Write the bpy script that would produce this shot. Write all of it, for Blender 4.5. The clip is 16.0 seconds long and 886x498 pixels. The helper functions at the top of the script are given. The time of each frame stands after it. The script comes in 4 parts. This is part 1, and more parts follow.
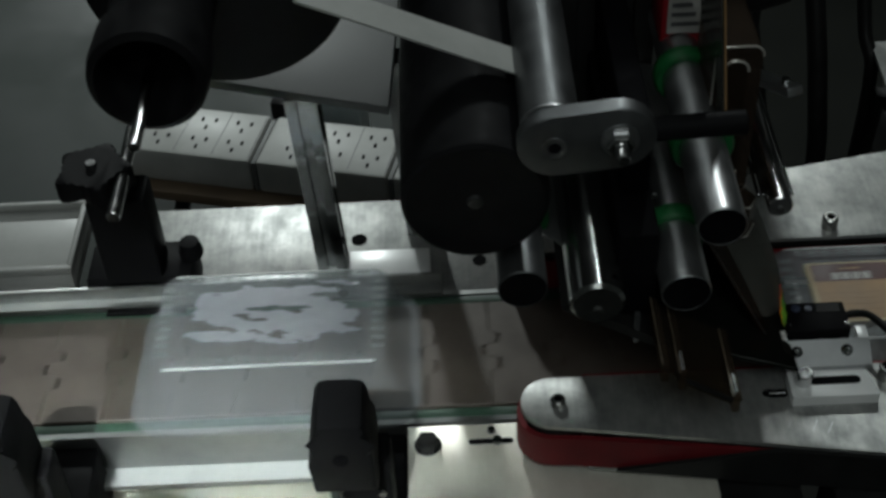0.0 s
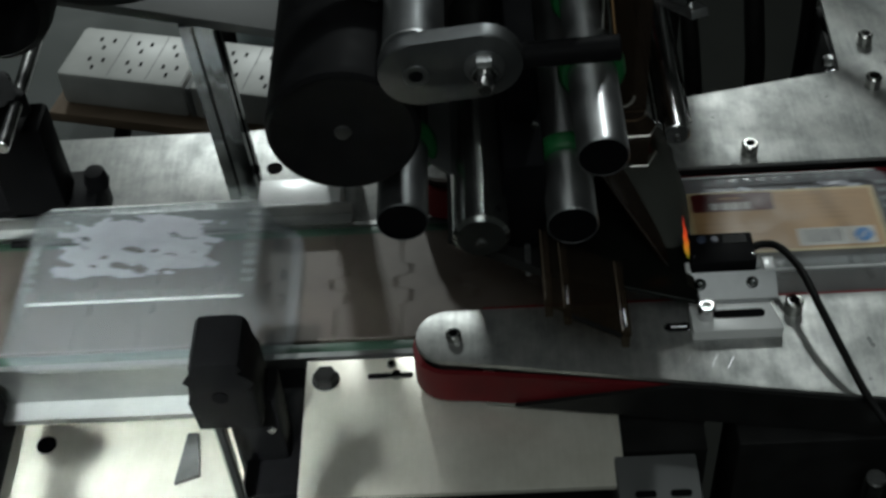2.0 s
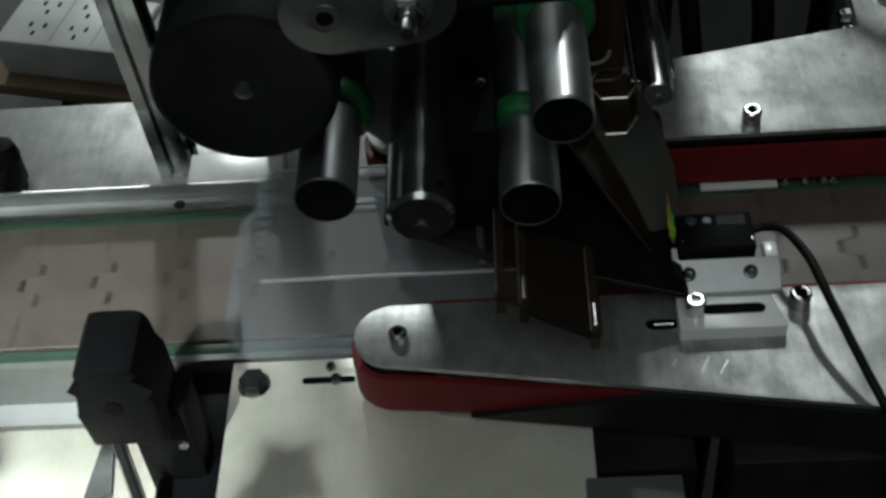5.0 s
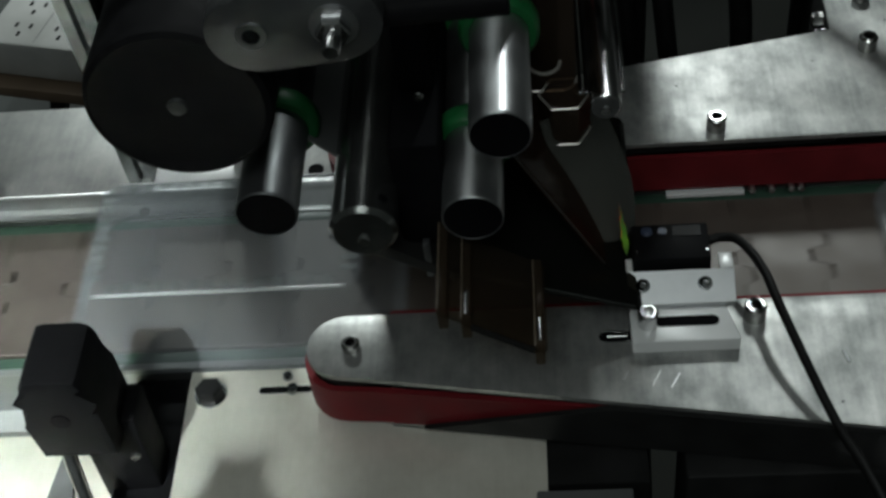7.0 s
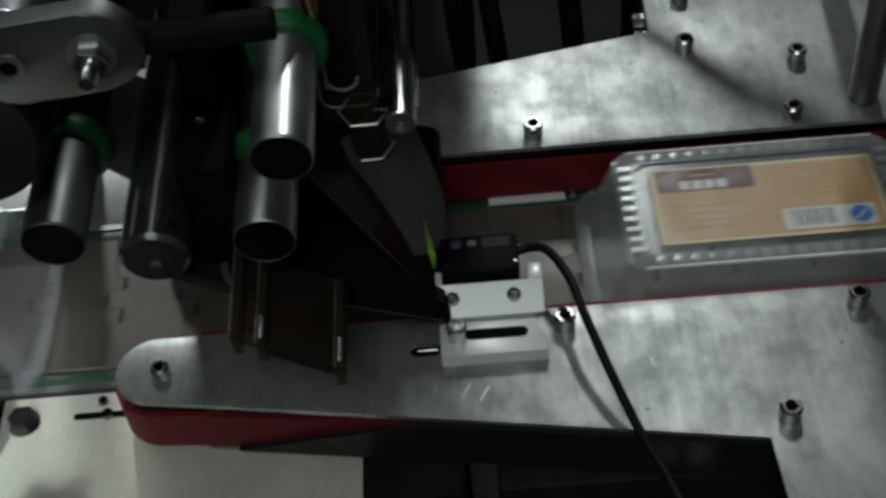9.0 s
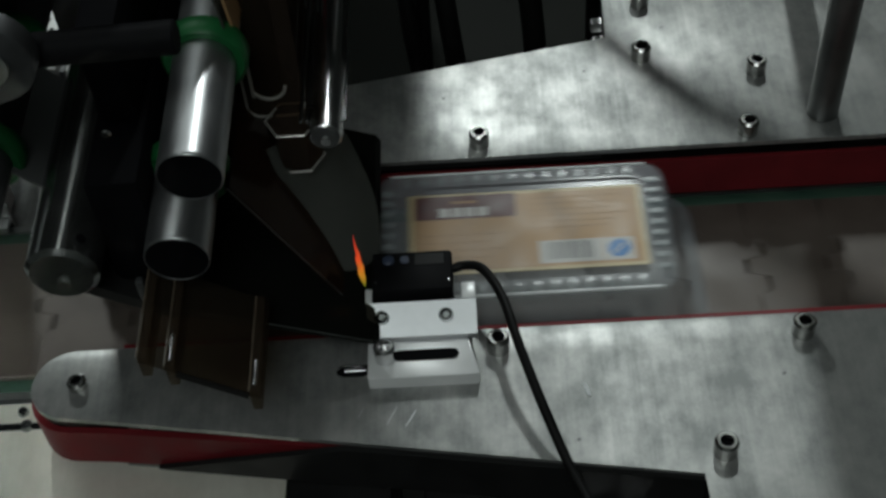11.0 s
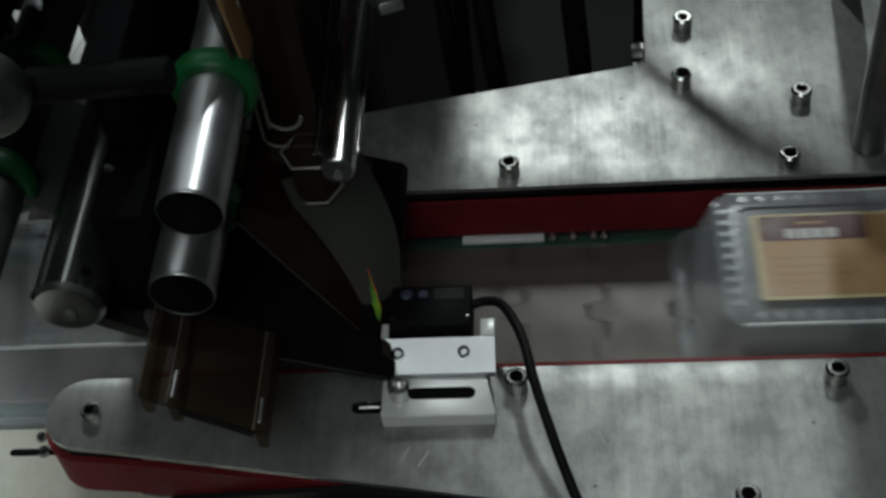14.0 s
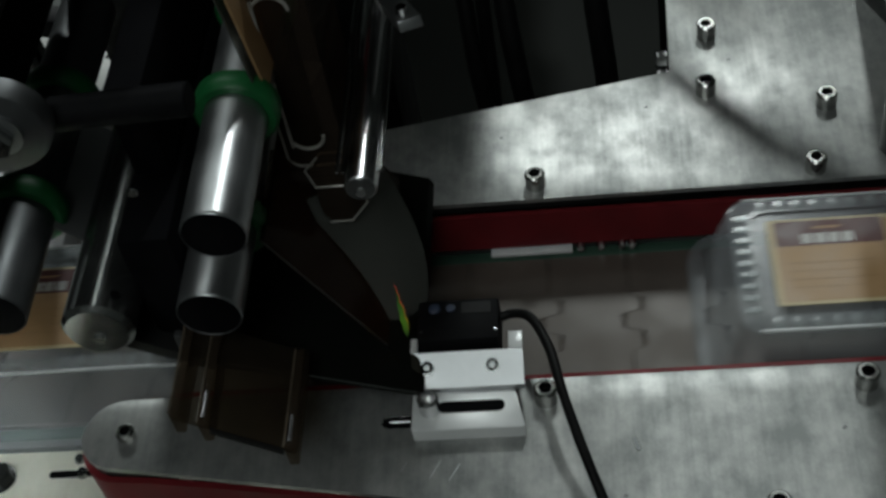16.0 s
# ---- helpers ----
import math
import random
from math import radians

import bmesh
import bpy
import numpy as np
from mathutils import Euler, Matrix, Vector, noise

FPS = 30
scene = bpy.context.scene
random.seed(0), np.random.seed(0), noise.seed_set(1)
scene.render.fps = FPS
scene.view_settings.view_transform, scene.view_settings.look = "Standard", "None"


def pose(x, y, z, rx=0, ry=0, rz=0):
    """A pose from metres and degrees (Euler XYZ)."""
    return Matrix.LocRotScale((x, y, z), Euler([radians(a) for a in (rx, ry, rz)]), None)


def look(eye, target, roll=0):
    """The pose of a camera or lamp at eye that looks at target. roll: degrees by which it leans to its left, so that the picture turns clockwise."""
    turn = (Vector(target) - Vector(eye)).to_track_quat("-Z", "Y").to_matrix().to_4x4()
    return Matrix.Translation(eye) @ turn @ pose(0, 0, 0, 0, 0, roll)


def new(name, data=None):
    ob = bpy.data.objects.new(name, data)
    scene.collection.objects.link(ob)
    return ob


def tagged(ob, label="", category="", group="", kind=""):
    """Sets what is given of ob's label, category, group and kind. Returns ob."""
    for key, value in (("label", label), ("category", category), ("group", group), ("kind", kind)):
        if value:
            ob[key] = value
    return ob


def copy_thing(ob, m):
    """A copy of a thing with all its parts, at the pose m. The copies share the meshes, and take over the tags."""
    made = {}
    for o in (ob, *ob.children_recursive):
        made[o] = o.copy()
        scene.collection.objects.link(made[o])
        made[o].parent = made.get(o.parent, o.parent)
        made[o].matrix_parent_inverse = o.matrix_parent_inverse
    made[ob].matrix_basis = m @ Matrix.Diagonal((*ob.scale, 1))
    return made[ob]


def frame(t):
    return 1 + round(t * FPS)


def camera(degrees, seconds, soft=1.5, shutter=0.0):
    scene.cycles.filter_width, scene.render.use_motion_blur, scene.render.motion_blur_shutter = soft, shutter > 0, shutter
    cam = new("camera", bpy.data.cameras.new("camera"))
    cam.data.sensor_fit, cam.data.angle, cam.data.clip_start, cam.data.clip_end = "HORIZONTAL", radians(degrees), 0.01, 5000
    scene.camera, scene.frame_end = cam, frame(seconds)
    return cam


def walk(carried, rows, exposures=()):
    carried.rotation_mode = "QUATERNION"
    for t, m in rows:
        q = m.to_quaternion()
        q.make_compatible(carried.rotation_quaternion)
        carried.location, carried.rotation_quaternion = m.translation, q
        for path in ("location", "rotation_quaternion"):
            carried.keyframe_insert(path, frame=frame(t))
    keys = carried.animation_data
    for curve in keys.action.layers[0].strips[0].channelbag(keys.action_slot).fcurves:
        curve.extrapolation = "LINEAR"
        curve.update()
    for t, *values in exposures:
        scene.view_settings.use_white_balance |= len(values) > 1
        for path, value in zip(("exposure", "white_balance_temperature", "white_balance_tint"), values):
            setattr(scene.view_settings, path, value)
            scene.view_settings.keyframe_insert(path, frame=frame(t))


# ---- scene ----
cam = camera(36.1, 16.0, soft=2.9, shutter=0.7)
PATH = [
    (0, (-0.231, -0.551, 0.612), (-0.255, 0.901, -0.762), -3.3),
    (0.5, (-0.208, -0.546, 0.608), (-0.263, 0.883, -0.791), -4.1),
    (1, (-0.189, -0.537, 0.603), (-0.262, 0.867, -0.819), -4.6),
    (1.5, (-0.171, -0.534, 0.599), (-0.246, 0.853, -0.84), -5.0),
    (2, (-0.159, -0.532, 0.597), (-0.229, 0.838, -0.859), -4.9),
    (2.5, (-0.16, -0.533, 0.598), (-0.238, 0.833, -0.86), -4.7),
    (3, (-0.162, -0.51, 0.576), (-0.238, 0.851, -0.888), -4.4),
    (3.5, (-0.162, -0.492, 0.554), (-0.233, 0.869, -0.909), -4.4),
    (4, (-0.158, -0.468, 0.531), (-0.226, 0.885, -0.941), -4.5),
    (6.5, (-0.08, -0.452, 0.51), (-0.277, 0.904, -0.946), -9.4),
    (7, (-0.088, -0.447, 0.517), (-0.249, 0.89, -0.961), -7.8),
    (7.5, (-0.078, -0.448, 0.515), (-0.242, 0.884, -0.969), -7.7),
    (8, (-0.062, -0.446, 0.517), (-0.197, 0.885, -0.97), -6.9),
    (8.5, (-0.047, -0.438, 0.519), (-0.134, 0.89, -0.974), -6.3),
    (9, (-0.038, -0.434, 0.519), (-0.082, 0.885, -0.984), -6.0),
    (9.5, (-0.023, -0.431, 0.52), (-0.051, 0.881, -0.989), -6.3),
    (12, (-0.001, -0.384, 0.507), (-0.067, 0.877, -1.044), -4.3),
    (12.5, (0.005, -0.378, 0.509), (-0.063, 0.87, -1.052), -4.6),
    (13, (0.011, -0.378, 0.505), (-0.104, 0.88, -1.046), -5.9),
    (13.5, (0.019, -0.378, 0.506), (-0.127, 0.883, -1.04), -7.2),
    (14, (0.022, -0.384, 0.508), (-0.157, 0.904, -1.012), -8.1),
    (14.5, (0.023, -0.398, 0.512), (-0.198, 0.912, -0.983), -9.4),
    (15, (0.023, -0.4, 0.512), (-0.216, 0.914, -0.977), -10.1),
    (15.5, (0.027, -0.39, 0.508), (-0.227, 0.928, -0.975), -11.2),
    (16, (0.031, -0.385, 0.51), (-0.215, 0.914, -0.991), -11.8),
]
walk(cam, [(t, look(eye, target, roll)) for t, eye, target, roll in PATH], [(0, -0.15), (2, 0.0), (4, 0.1), (7, 0.27), (10, 0.27), (13.5, 0.13), (16, 0.13)])

# ---- world and light ----
world = bpy.data.worlds.new("world")
scene.world = world
world.use_nodes = True
world.node_tree.nodes["Background"].inputs[0].default_value = (0.55, 0.62, 0.66, 1)
world.node_tree.nodes["Background"].inputs[1].default_value = 0.10


def area_lamp(name, eye, target, sx, sy, watts, colour=(1.0, 0.97, 0.92)):
    data = bpy.data.lights.new(name, "AREA")
    data.shape, data.size, data.size_y = "RECTANGLE", sx, sy
    data.energy, data.color = watts, colour
    ob = new(name, data)
    ob.matrix_world = look(eye, target)
    return ob


LAMP = (0.91, 1.0, 0.98)
area_lamp("ceiling_light_panel", (-0.85, 1.12, 1.95), (-0.70, 0.6, 0), 1.2, 0.6, 3.6, LAMP)
area_lamp("wall_lamp_rear", (-0.66, 2.20, 1.10), (-0.28, 0, 0), 0.10, 0.10, 19, LAMP)
area_lamp("ceiling_lamp_right", (0.27, 1.60, 1.75), (0.0, 0, 0), 0.07, 0.26, 10, LAMP)
# Unseen soft fill added to lift the plates and the space under the head.
area_lamp("front_fill", (-0.20, -1.40, 2.00), (-0.12, -0.1, 0), 1.0, 0.8, 8.2, LAMP)
# Unseen narrow spot, aligned with the clamp's shadow, added to brighten the front plates.
work = area_lamp("front_left_spot", (-0.72, -1.30, 1.70), (-0.425, -0.17, 0), 0.03, 0.03, 0.48, LAMP)
work.data.spread = radians(13)

# ---- materials ----


def material(name):
    m = bpy.data.materials.new(name)
    m.use_nodes = True
    nt = m.node_tree
    b = nt.nodes["Principled BSDF"]
    return m, nt, b


def noise_node(nt, scale, detail=4, stretch=None, rough=0.55):
    co = nt.nodes.new("ShaderNodeTexCoord")
    n = nt.nodes.new("ShaderNodeTexNoise")
    n.inputs["Scale"].default_value, n.inputs["Detail"].default_value = scale, detail
    n.inputs["Roughness"].default_value = rough
    if stretch:
        mp = nt.nodes.new("ShaderNodeMapping")
        mp.inputs["Scale"].default_value = stretch
        nt.links.new(co.outputs["Object"], mp.inputs["Vector"])
        nt.links.new(mp.outputs["Vector"], n.inputs["Vector"])
    else:
        nt.links.new(co.outputs["Object"], n.inputs["Vector"])
    return n


def ramp(nt, src, lo, hi, p0=0.3, p1=0.7):
    r = nt.nodes.new("ShaderNodeValToRGB")
    e = r.color_ramp.elements
    e[0].position, e[1].position = p0, p1
    e[0].color = (*lo, 1) if len(lo) == 3 else lo
    e[1].color = (*hi, 1) if len(hi) == 3 else hi
    nt.links.new(src, r.inputs["Fac"])
    return r


def surface(name, lo, hi, rough=(0.35, 0.5), metal=0.0, scale=40, grain=900, bump=0.05, stretch=None, spec=0.5, coat=0.0):
    """A two-scale procedural surface: blotches of colour and gloss, and a fine relief."""
    m, nt, b = material(name)
    n = noise_node(nt, scale, 5)
    g = noise_node(nt, grain, 3, stretch)
    c = ramp(nt, n.outputs["Fac"], lo, hi)
    nt.links.new(c.outputs["Color"], b.inputs["Base Color"])
    r = ramp(nt, n.outputs["Fac"], (rough[0],) * 3, (rough[1],) * 3, 0.35, 0.65)
    nt.links.new(r.outputs["Color"], b.inputs["Roughness"])
    b.inputs["Metallic"].default_value = metal
    b.inputs["Specular IOR Level"].default_value = spec
    b.inputs["Coat Weight"].default_value = coat
    bp = nt.nodes.new("ShaderNodeBump")
    bp.inputs["Strength"].default_value, bp.inputs["Distance"].default_value = bump, 0.0005
    nt.links.new(g.outputs["Fac"], bp.inputs["Height"])
    nt.links.new(bp.outputs["Normal"], b.inputs["Normal"])
    return m


def see_through(name, tint, solid, share, rough=0.2, metal=0.0):
    """Plastic film or sheet: part of the light goes straight through, tinted; the rest meets a glossy skin."""
    m, nt, b = material(name)
    n = noise_node(nt, 60, 3)
    c = ramp(nt, n.outputs["Fac"], tuple(v * 0.85 for v in solid), solid)
    nt.links.new(c.outputs["Color"], b.inputs["Base Color"])
    b.inputs["Roughness"].default_value, b.inputs["Metallic"].default_value = rough, metal
    b.inputs["Specular IOR Level"].default_value = 0.5 if sum(solid) > 0.3 else 0.15
    tr = nt.nodes.new("ShaderNodeBsdfTransparent")
    tr.inputs["Color"].default_value = (*tint, 1)
    mix = nt.nodes.new("ShaderNodeMixShader")
    mix.inputs["Fac"].default_value = share
    nt.links.new(tr.outputs[0], mix.inputs[1])
    nt.links.new(b.outputs[0], mix.inputs[2])
    nt.links.new(mix.outputs[0], nt.nodes["Material Output"].inputs["Surface"])
    return m




def cloudy_steel(name, lo, hi, rough, metal, p0=0.46, p1=0.80):
    """Sheet steel with cloudy stains, fine brushing across the conveyor and small pits."""
    m, nt, b = material(name)
    n = noise_node(nt, 42, 8, (1, 0.8, 1), 0.68)
    g = noise_node(nt, 420, 4, (1, 0.06, 1))
    p = noise_node(nt, 300, 2)
    add = nt.nodes.new("ShaderNodeMath")
    add.operation = "MULTIPLY_ADD"
    nt.links.new(g.outputs["Fac"], add.inputs[0])
    add.inputs[1].default_value = 0.22
    nt.links.new(n.outputs["Fac"], add.inputs[2])
    c = ramp(nt, add.outputs[0], lo, hi, p0, p1)
    r = ramp(nt, add.outputs[0], (rough[1],) * 3, (rough[0],) * 3, p0, p1)
    nt.links.new(c.outputs["Color"], b.inputs["Base Color"])
    nt.links.new(r.outputs["Color"], b.inputs["Roughness"])
    b.inputs["Metallic"].default_value = metal
    bp = nt.nodes.new("ShaderNodeBump")
    bp.inputs["Strength"].default_value, bp.inputs["Distance"].default_value = 0.12, 0.0004
    nt.links.new(p.outputs["Fac"], bp.inputs["Height"])
    nt.links.new(bp.outputs["Normal"], b.inputs["Normal"])
    return m


STEEL = cloudy_steel("cloudy_steel_plate", (0.24, 0.25, 0.245), (0.50, 0.50, 0.485), (0.36, 0.50), 0.66)
STEEL_DULL = cloudy_steel("stained_steel_sheet", (0.66, 0.63, 0.54), (0.92, 0.89, 0.80), (0.26, 0.34), 0.25, 0.30, 0.98)
RAIL = surface("rolled_steel_rail", (0.34, 0.35, 0.35), (0.46, 0.47, 0.46), (0.30, 0.40), 0.9, 30, 500, 0.06, (0.05, 1, 1))
ALU = surface("turned_aluminium", (0.44, 0.45, 0.46), (0.54, 0.55, 0.56), (0.32, 0.42), 0.95, 60, 900, 0.05, (1, 0.1, 1))
# Aluminium darkened for the link arm and third roller, which get less light.
ALU_DARK = surface("dark_matt_aluminium", (0.13, 0.135, 0.14), (0.18, 0.185, 0.19), (0.40, 0.52), 0.85, 60, 900, 0.05)
ALU_BRIGHT = surface("bright_milled_aluminium", (0.84, 0.85, 0.85), (0.92, 0.92, 0.92), (0.30, 0.40), 0.12, 60, 900, 0.04)
CHROME = surface("chrome", (0.58, 0.58, 0.58), (0.70, 0.70, 0.70), (0.14, 0.26), 1.0, 60, 400, 0.02)
SCREW = surface("zinc_plated_screw", (0.38, 0.38, 0.37), (0.50, 0.50, 0.48), (0.16, 0.26), 1.0, 60, 400, 0.02)
DARK_STEEL = surface("dull_dark_steel", (0.13, 0.135, 0.135), (0.20, 0.205, 0.205), (0.30, 0.42), 0.9, 60, 400, 0.03)
ROLLER_STEEL = surface("worn_roller_steel", (0.26, 0.27, 0.265), (0.38, 0.39, 0.38), (0.14, 0.22), 0.95, 60, 400, 0.03, (1, 0.1, 1))
DARK_CHROME = surface("dark_polished_steel", (0.22, 0.23, 0.23), (0.32, 0.33, 0.33), (0.10, 0.17), 1.0, 60, 400, 0.02)
RUBBER = surface("black_rubber", (0.007, 0.007, 0.008), (0.012, 0.012, 0.013), (0.5, 0.65), 0.0, 90, 800, 0.08, None, 0.07)
BLACK_PLASTIC = surface("black_moulded_plastic", (0.006, 0.006, 0.007), (0.010, 0.010, 0.011), (0.5, 0.65), 0.0, 70, 1200, 0.12, None, 0.07)
BLACK_PAINT = surface("black_painted_metal", (0.012, 0.012, 0.012), (0.020, 0.020, 0.020), (0.45, 0.6), 0.0, 50, 900, 0.05, None, 0.2)
# Near-black for holes and gaps; the shade inside them is put into the colour.
NEAR_BLACK = surface("near_black", (0.004, 0.004, 0.005), (0.007, 0.007, 0.008), (0.6, 0.8), 0.0, 60, 600, 0.03, None, 0.03)
RED = surface("red_rubber_belt", (0.13, 0.010, 0.014), (0.20, 0.016, 0.021), (0.5, 0.65), 0.0, 45, 1500, 0.10, None, 0.3)
GREEN = surface("green_rubber_ring", (0.008, 0.10, 0.028), (0.014, 0.16, 0.045), (0.35, 0.5), 0.0, 80, 900, 0.05)
GREEN_STRIP = surface("dark_green_wear_strip", (0.03, 0.07, 0.05), (0.05, 0.10, 0.07), (0.4, 0.55), 0.0, 60, 700, 0.06)
CHAIN = surface("worn_tan_chain_plate", (0.088, 0.071, 0.060), (0.140, 0.115, 0.098), (0.36, 0.52), 0.10, 35, 700, 0.10)
HINGE = surface("dirty_hinge_gap", (0.06, 0.038, 0.028), (0.11, 0.07, 0.05), (0.5, 0.7), 0.0, 60, 700, 0.05)
WHITE_PLASTIC = surface("off_white_plastic", (0.34, 0.345, 0.33), (0.45, 0.455, 0.44), (0.4, 0.55), 0.0, 30, 600, 0.05)
GREY_PAINT = surface("grey_painted_panel", (0.11, 0.115, 0.115), (0.15, 0.155, 0.155), (0.45, 0.6), 0.0, 12, 500, 0.08)
TABLE = surface("grey_green_machine_table", (0.022, 0.028, 0.026), (0.040, 0.048, 0.044), (0.5, 0.7), 0.0, 9, 400, 0.08, None, 0.3)
FLOOR = surface("dark_workshop_floor", (0.008, 0.009, 0.008), (0.016, 0.017, 0.015), (0.6, 0.8), 0.0, 3, 80, 0.2, None, 0.1)
WALL = surface("workshop_wall", (0.24, 0.26, 0.25), (0.32, 0.34, 0.32), (0.7, 0.85), 0.0, 2, 60, 0.1)
WOOD = surface("brown_board_shelf", (0.10, 0.07, 0.045), (0.17, 0.12, 0.08), (0.5, 0.7), 0.0, 14, 300, 0.1, (0.1, 1, 1))
CABLE = surface("black_cable_sheath", (0.004, 0.004, 0.004), (0.008, 0.008, 0.008), (0.45, 0.6), 0.0, 80, 900, 0.05, None, 0.2)
BLUE = surface("blue_dial", (0.035, 0.048, 0.085), (0.055, 0.072, 0.12), (0.3, 0.4), 0.0, 80, 900, 0.03)
BOX_PLASTIC = see_through("frosted_clear_plastic", (0.92, 0.94, 0.94), (0.56, 0.60, 0.64), 0.30, 0.18)
RIB_PLASTIC = see_through("clear_moulded_plastic", (0.94, 0.96, 0.96), (0.66, 0.70, 0.70), 0.26, 0.15)
# White rods paint the reflection that runs along the box's top edges.
EDGE_GLINT = see_through("white_edge_glint", (0.92, 0.94, 0.94), (0.86, 0.88, 0.88), 0.9, 0.25)
PALE_PATCH = see_through("pale_translucent_patch", (0.95, 0.95, 0.97), (0.76, 0.77, 0.86), 0.52, 0.3)
SMOKE = see_through("smoked_brown_acrylic", (0.78, 0.72, 0.64), (0.08, 0.066, 0.052), 0.16, 0.08)
WEB = see_through("dark_glossy_label_liner", (0.42, 0.42, 0.39), (0.20, 0.21, 0.19), 0.36, 0.14)
DARK_WEB = see_through("black_glossy_plate", (0.16, 0.15, 0.13), (0.022, 0.024, 0.021), 0.38, 0.20)
CLEAR = see_through("clear_smoked_plastic", (0.72, 0.66, 0.58), (0.12, 0.09, 0.065), 0.22, 0.06)
BROWN_WEB = see_through("brown_glossy_label_web", (0.35, 0.26, 0.18), (0.055, 0.030, 0.020), 0.5, 0.12)
BLOCK = see_through("smoked_block_plastic", (0.52, 0.43, 0.35), (0.07, 0.052, 0.040), 0.40, 0.06)
# Thin rods paint highlights onto the clear plastic's edges.
EDGE_HIGHLIGHT = surface("edge_highlight", (0.42, 0.40, 0.36), (0.6, 0.58, 0.54), (0.1, 0.2), 0.3, 60, 500, 0.03)
RIB_HIGHLIGHT = surface("rib_edge_highlight", (0.10, 0.08, 0.06), (0.17, 0.135, 0.10), (0.15, 0.3), 0.0, 60, 500, 0.03)
TAN = surface("tan_printed_paper", (0.34, 0.20, 0.092), (0.45, 0.275, 0.135), (0.35, 0.5), 0.0, 55, 240, 0.03, (0.12, 1, 1))
CREAM = surface("cream_paper_border", (0.52, 0.42, 0.24), (0.60, 0.49, 0.29), (0.4, 0.5), 0.0, 90, 900, 0.02)
MAROON = surface("maroon_print", (0.058, 0.008, 0.008), (0.085, 0.012, 0.011), (0.35, 0.5), 0.0, 90, 900, 0.02)
PRINT_BROWN = surface("brown_print", (0.31, 0.182, 0.084), (0.41, 0.245, 0.12), (0.4, 0.5), 0.0, 90, 900, 0.02)
PRINT_WHITE = surface("white_print", (0.46, 0.45, 0.43), (0.55, 0.54, 0.52), (0.4, 0.5), 0.0, 90, 900, 0.02)
PRINT_DARK = surface("dark_print", (0.10, 0.10, 0.105), (0.14, 0.14, 0.145), (0.4, 0.5), 0.0, 90, 900, 0.02)
PRINT_BLUE = surface("blue_print", (0.03, 0.16, 0.40), (0.05, 0.20, 0.47), (0.4, 0.5), 0.0, 90, 900, 0.02)
RED_PAINT = surface("red_plastic_housing", (0.28, 0.012, 0.02), (0.38, 0.02, 0.03), (0.35, 0.5), 0.0, 60, 900, 0.04)

# ---- mesh helpers ----


def mesh_of(name, bm, mat):
    bmesh.ops.recalc_face_normals(bm, faces=bm.faces[:])
    me = bpy.data.meshes.new(name)
    bm.to_mesh(me)
    bm.free()
    me.materials.append(mat)
    return me


def smooth_by_angle(me, limit=40):
    """Shades smooth, with hard edges where faces meet at a sharp angle."""
    me.polygons.foreach_set("use_smooth", [True] * len(me.polygons))
    bm = bmesh.new()
    bm.from_mesh(me)
    for e in bm.edges:
        e.smooth = len(e.link_faces) == 2 and e.calc_face_angle(0) < radians(limit)
    bm.to_mesh(me)
    bm.free()


def part(name, bm, mat, parent=None, label="", smooth=True):
    me = mesh_of(name, bm, mat)
    if smooth:
        smooth_by_angle(me)
    ob = new(name, me)
    ob.parent = parent
    return tagged(ob, label)


def thing(name, label, category, group="", kind="", at=None):
    ob = new(name)
    ob.empty_display_size = 0.02
    if at is not None:
        ob.matrix_world = at
    return tagged(ob, label, category, group, kind)


def bevelled(bm, faces_or_geom, width, segs=2):
    edges = {e for f in faces_or_geom for e in f.edges}
    sharp = [e for e in edges if len(e.link_faces) == 2 and e.calc_face_angle(0) > radians(30)]
    bmesh.ops.bevel(bm, geom=sharp, offset=width, segments=segs, affect="EDGES", profile=0.5)


def block(x0, x1, y0, y1, z0, z1, bevel=0.0, bm=None, segs=2):
    own = bmesh.new()
    bmesh.ops.create_cube(own, size=1, matrix=Matrix.Translation(((x0 + x1) / 2, (y0 + y1) / 2, (z0 + z1) / 2)) @ Matrix.Diagonal((x1 - x0, y1 - y0, z1 - z0, 1)))
    if bevel:
        bevelled(own, own.faces[:], bevel, segs)
    return merge(bm, own)


def merge(bm, own, m=None):
    if m is not None:
        own.transform(m)
    if bm is None:
        return own
    me = bpy.data.meshes.new("tmp")
    own.to_mesh(me)
    own.free()
    bm.from_mesh(me)
    bpy.data.meshes.remove(me)
    return bm


def lathe(profile, origin=(0, 0, 0), axis=(0, 0, 1), segs=40, bm=None):
    """A turned solid: profile of (radius, height along the axis)."""
    own = bmesh.new()
    rings = []
    for r, h in profile:
        if r < 1e-6:
            rings.append([own.verts.new((0, 0, h))])
        else:
            rings.append([own.verts.new((r * math.cos(a), r * math.sin(a), h)) for a in (2 * math.pi * k / segs for k in range(segs))])
    for a, b in zip(rings, rings[1:]):
        for k in range(segs):
            n = (k + 1) % segs
            if len(a) == 1 and len(b) == 1:
                continue
            if len(a) == 1:
                own.faces.new((a[0], b[k], b[n]))
            elif len(b) == 1:
                own.faces.new((a[k], a[n], b[0]))
            else:
                own.faces.new((a[k], a[n], b[n], b[k]))
    turn = Vector(axis).to_track_quat("Z", "Y").to_matrix().to_4x4()
    return merge(bm, own, Matrix.Translation(origin) @ turn)


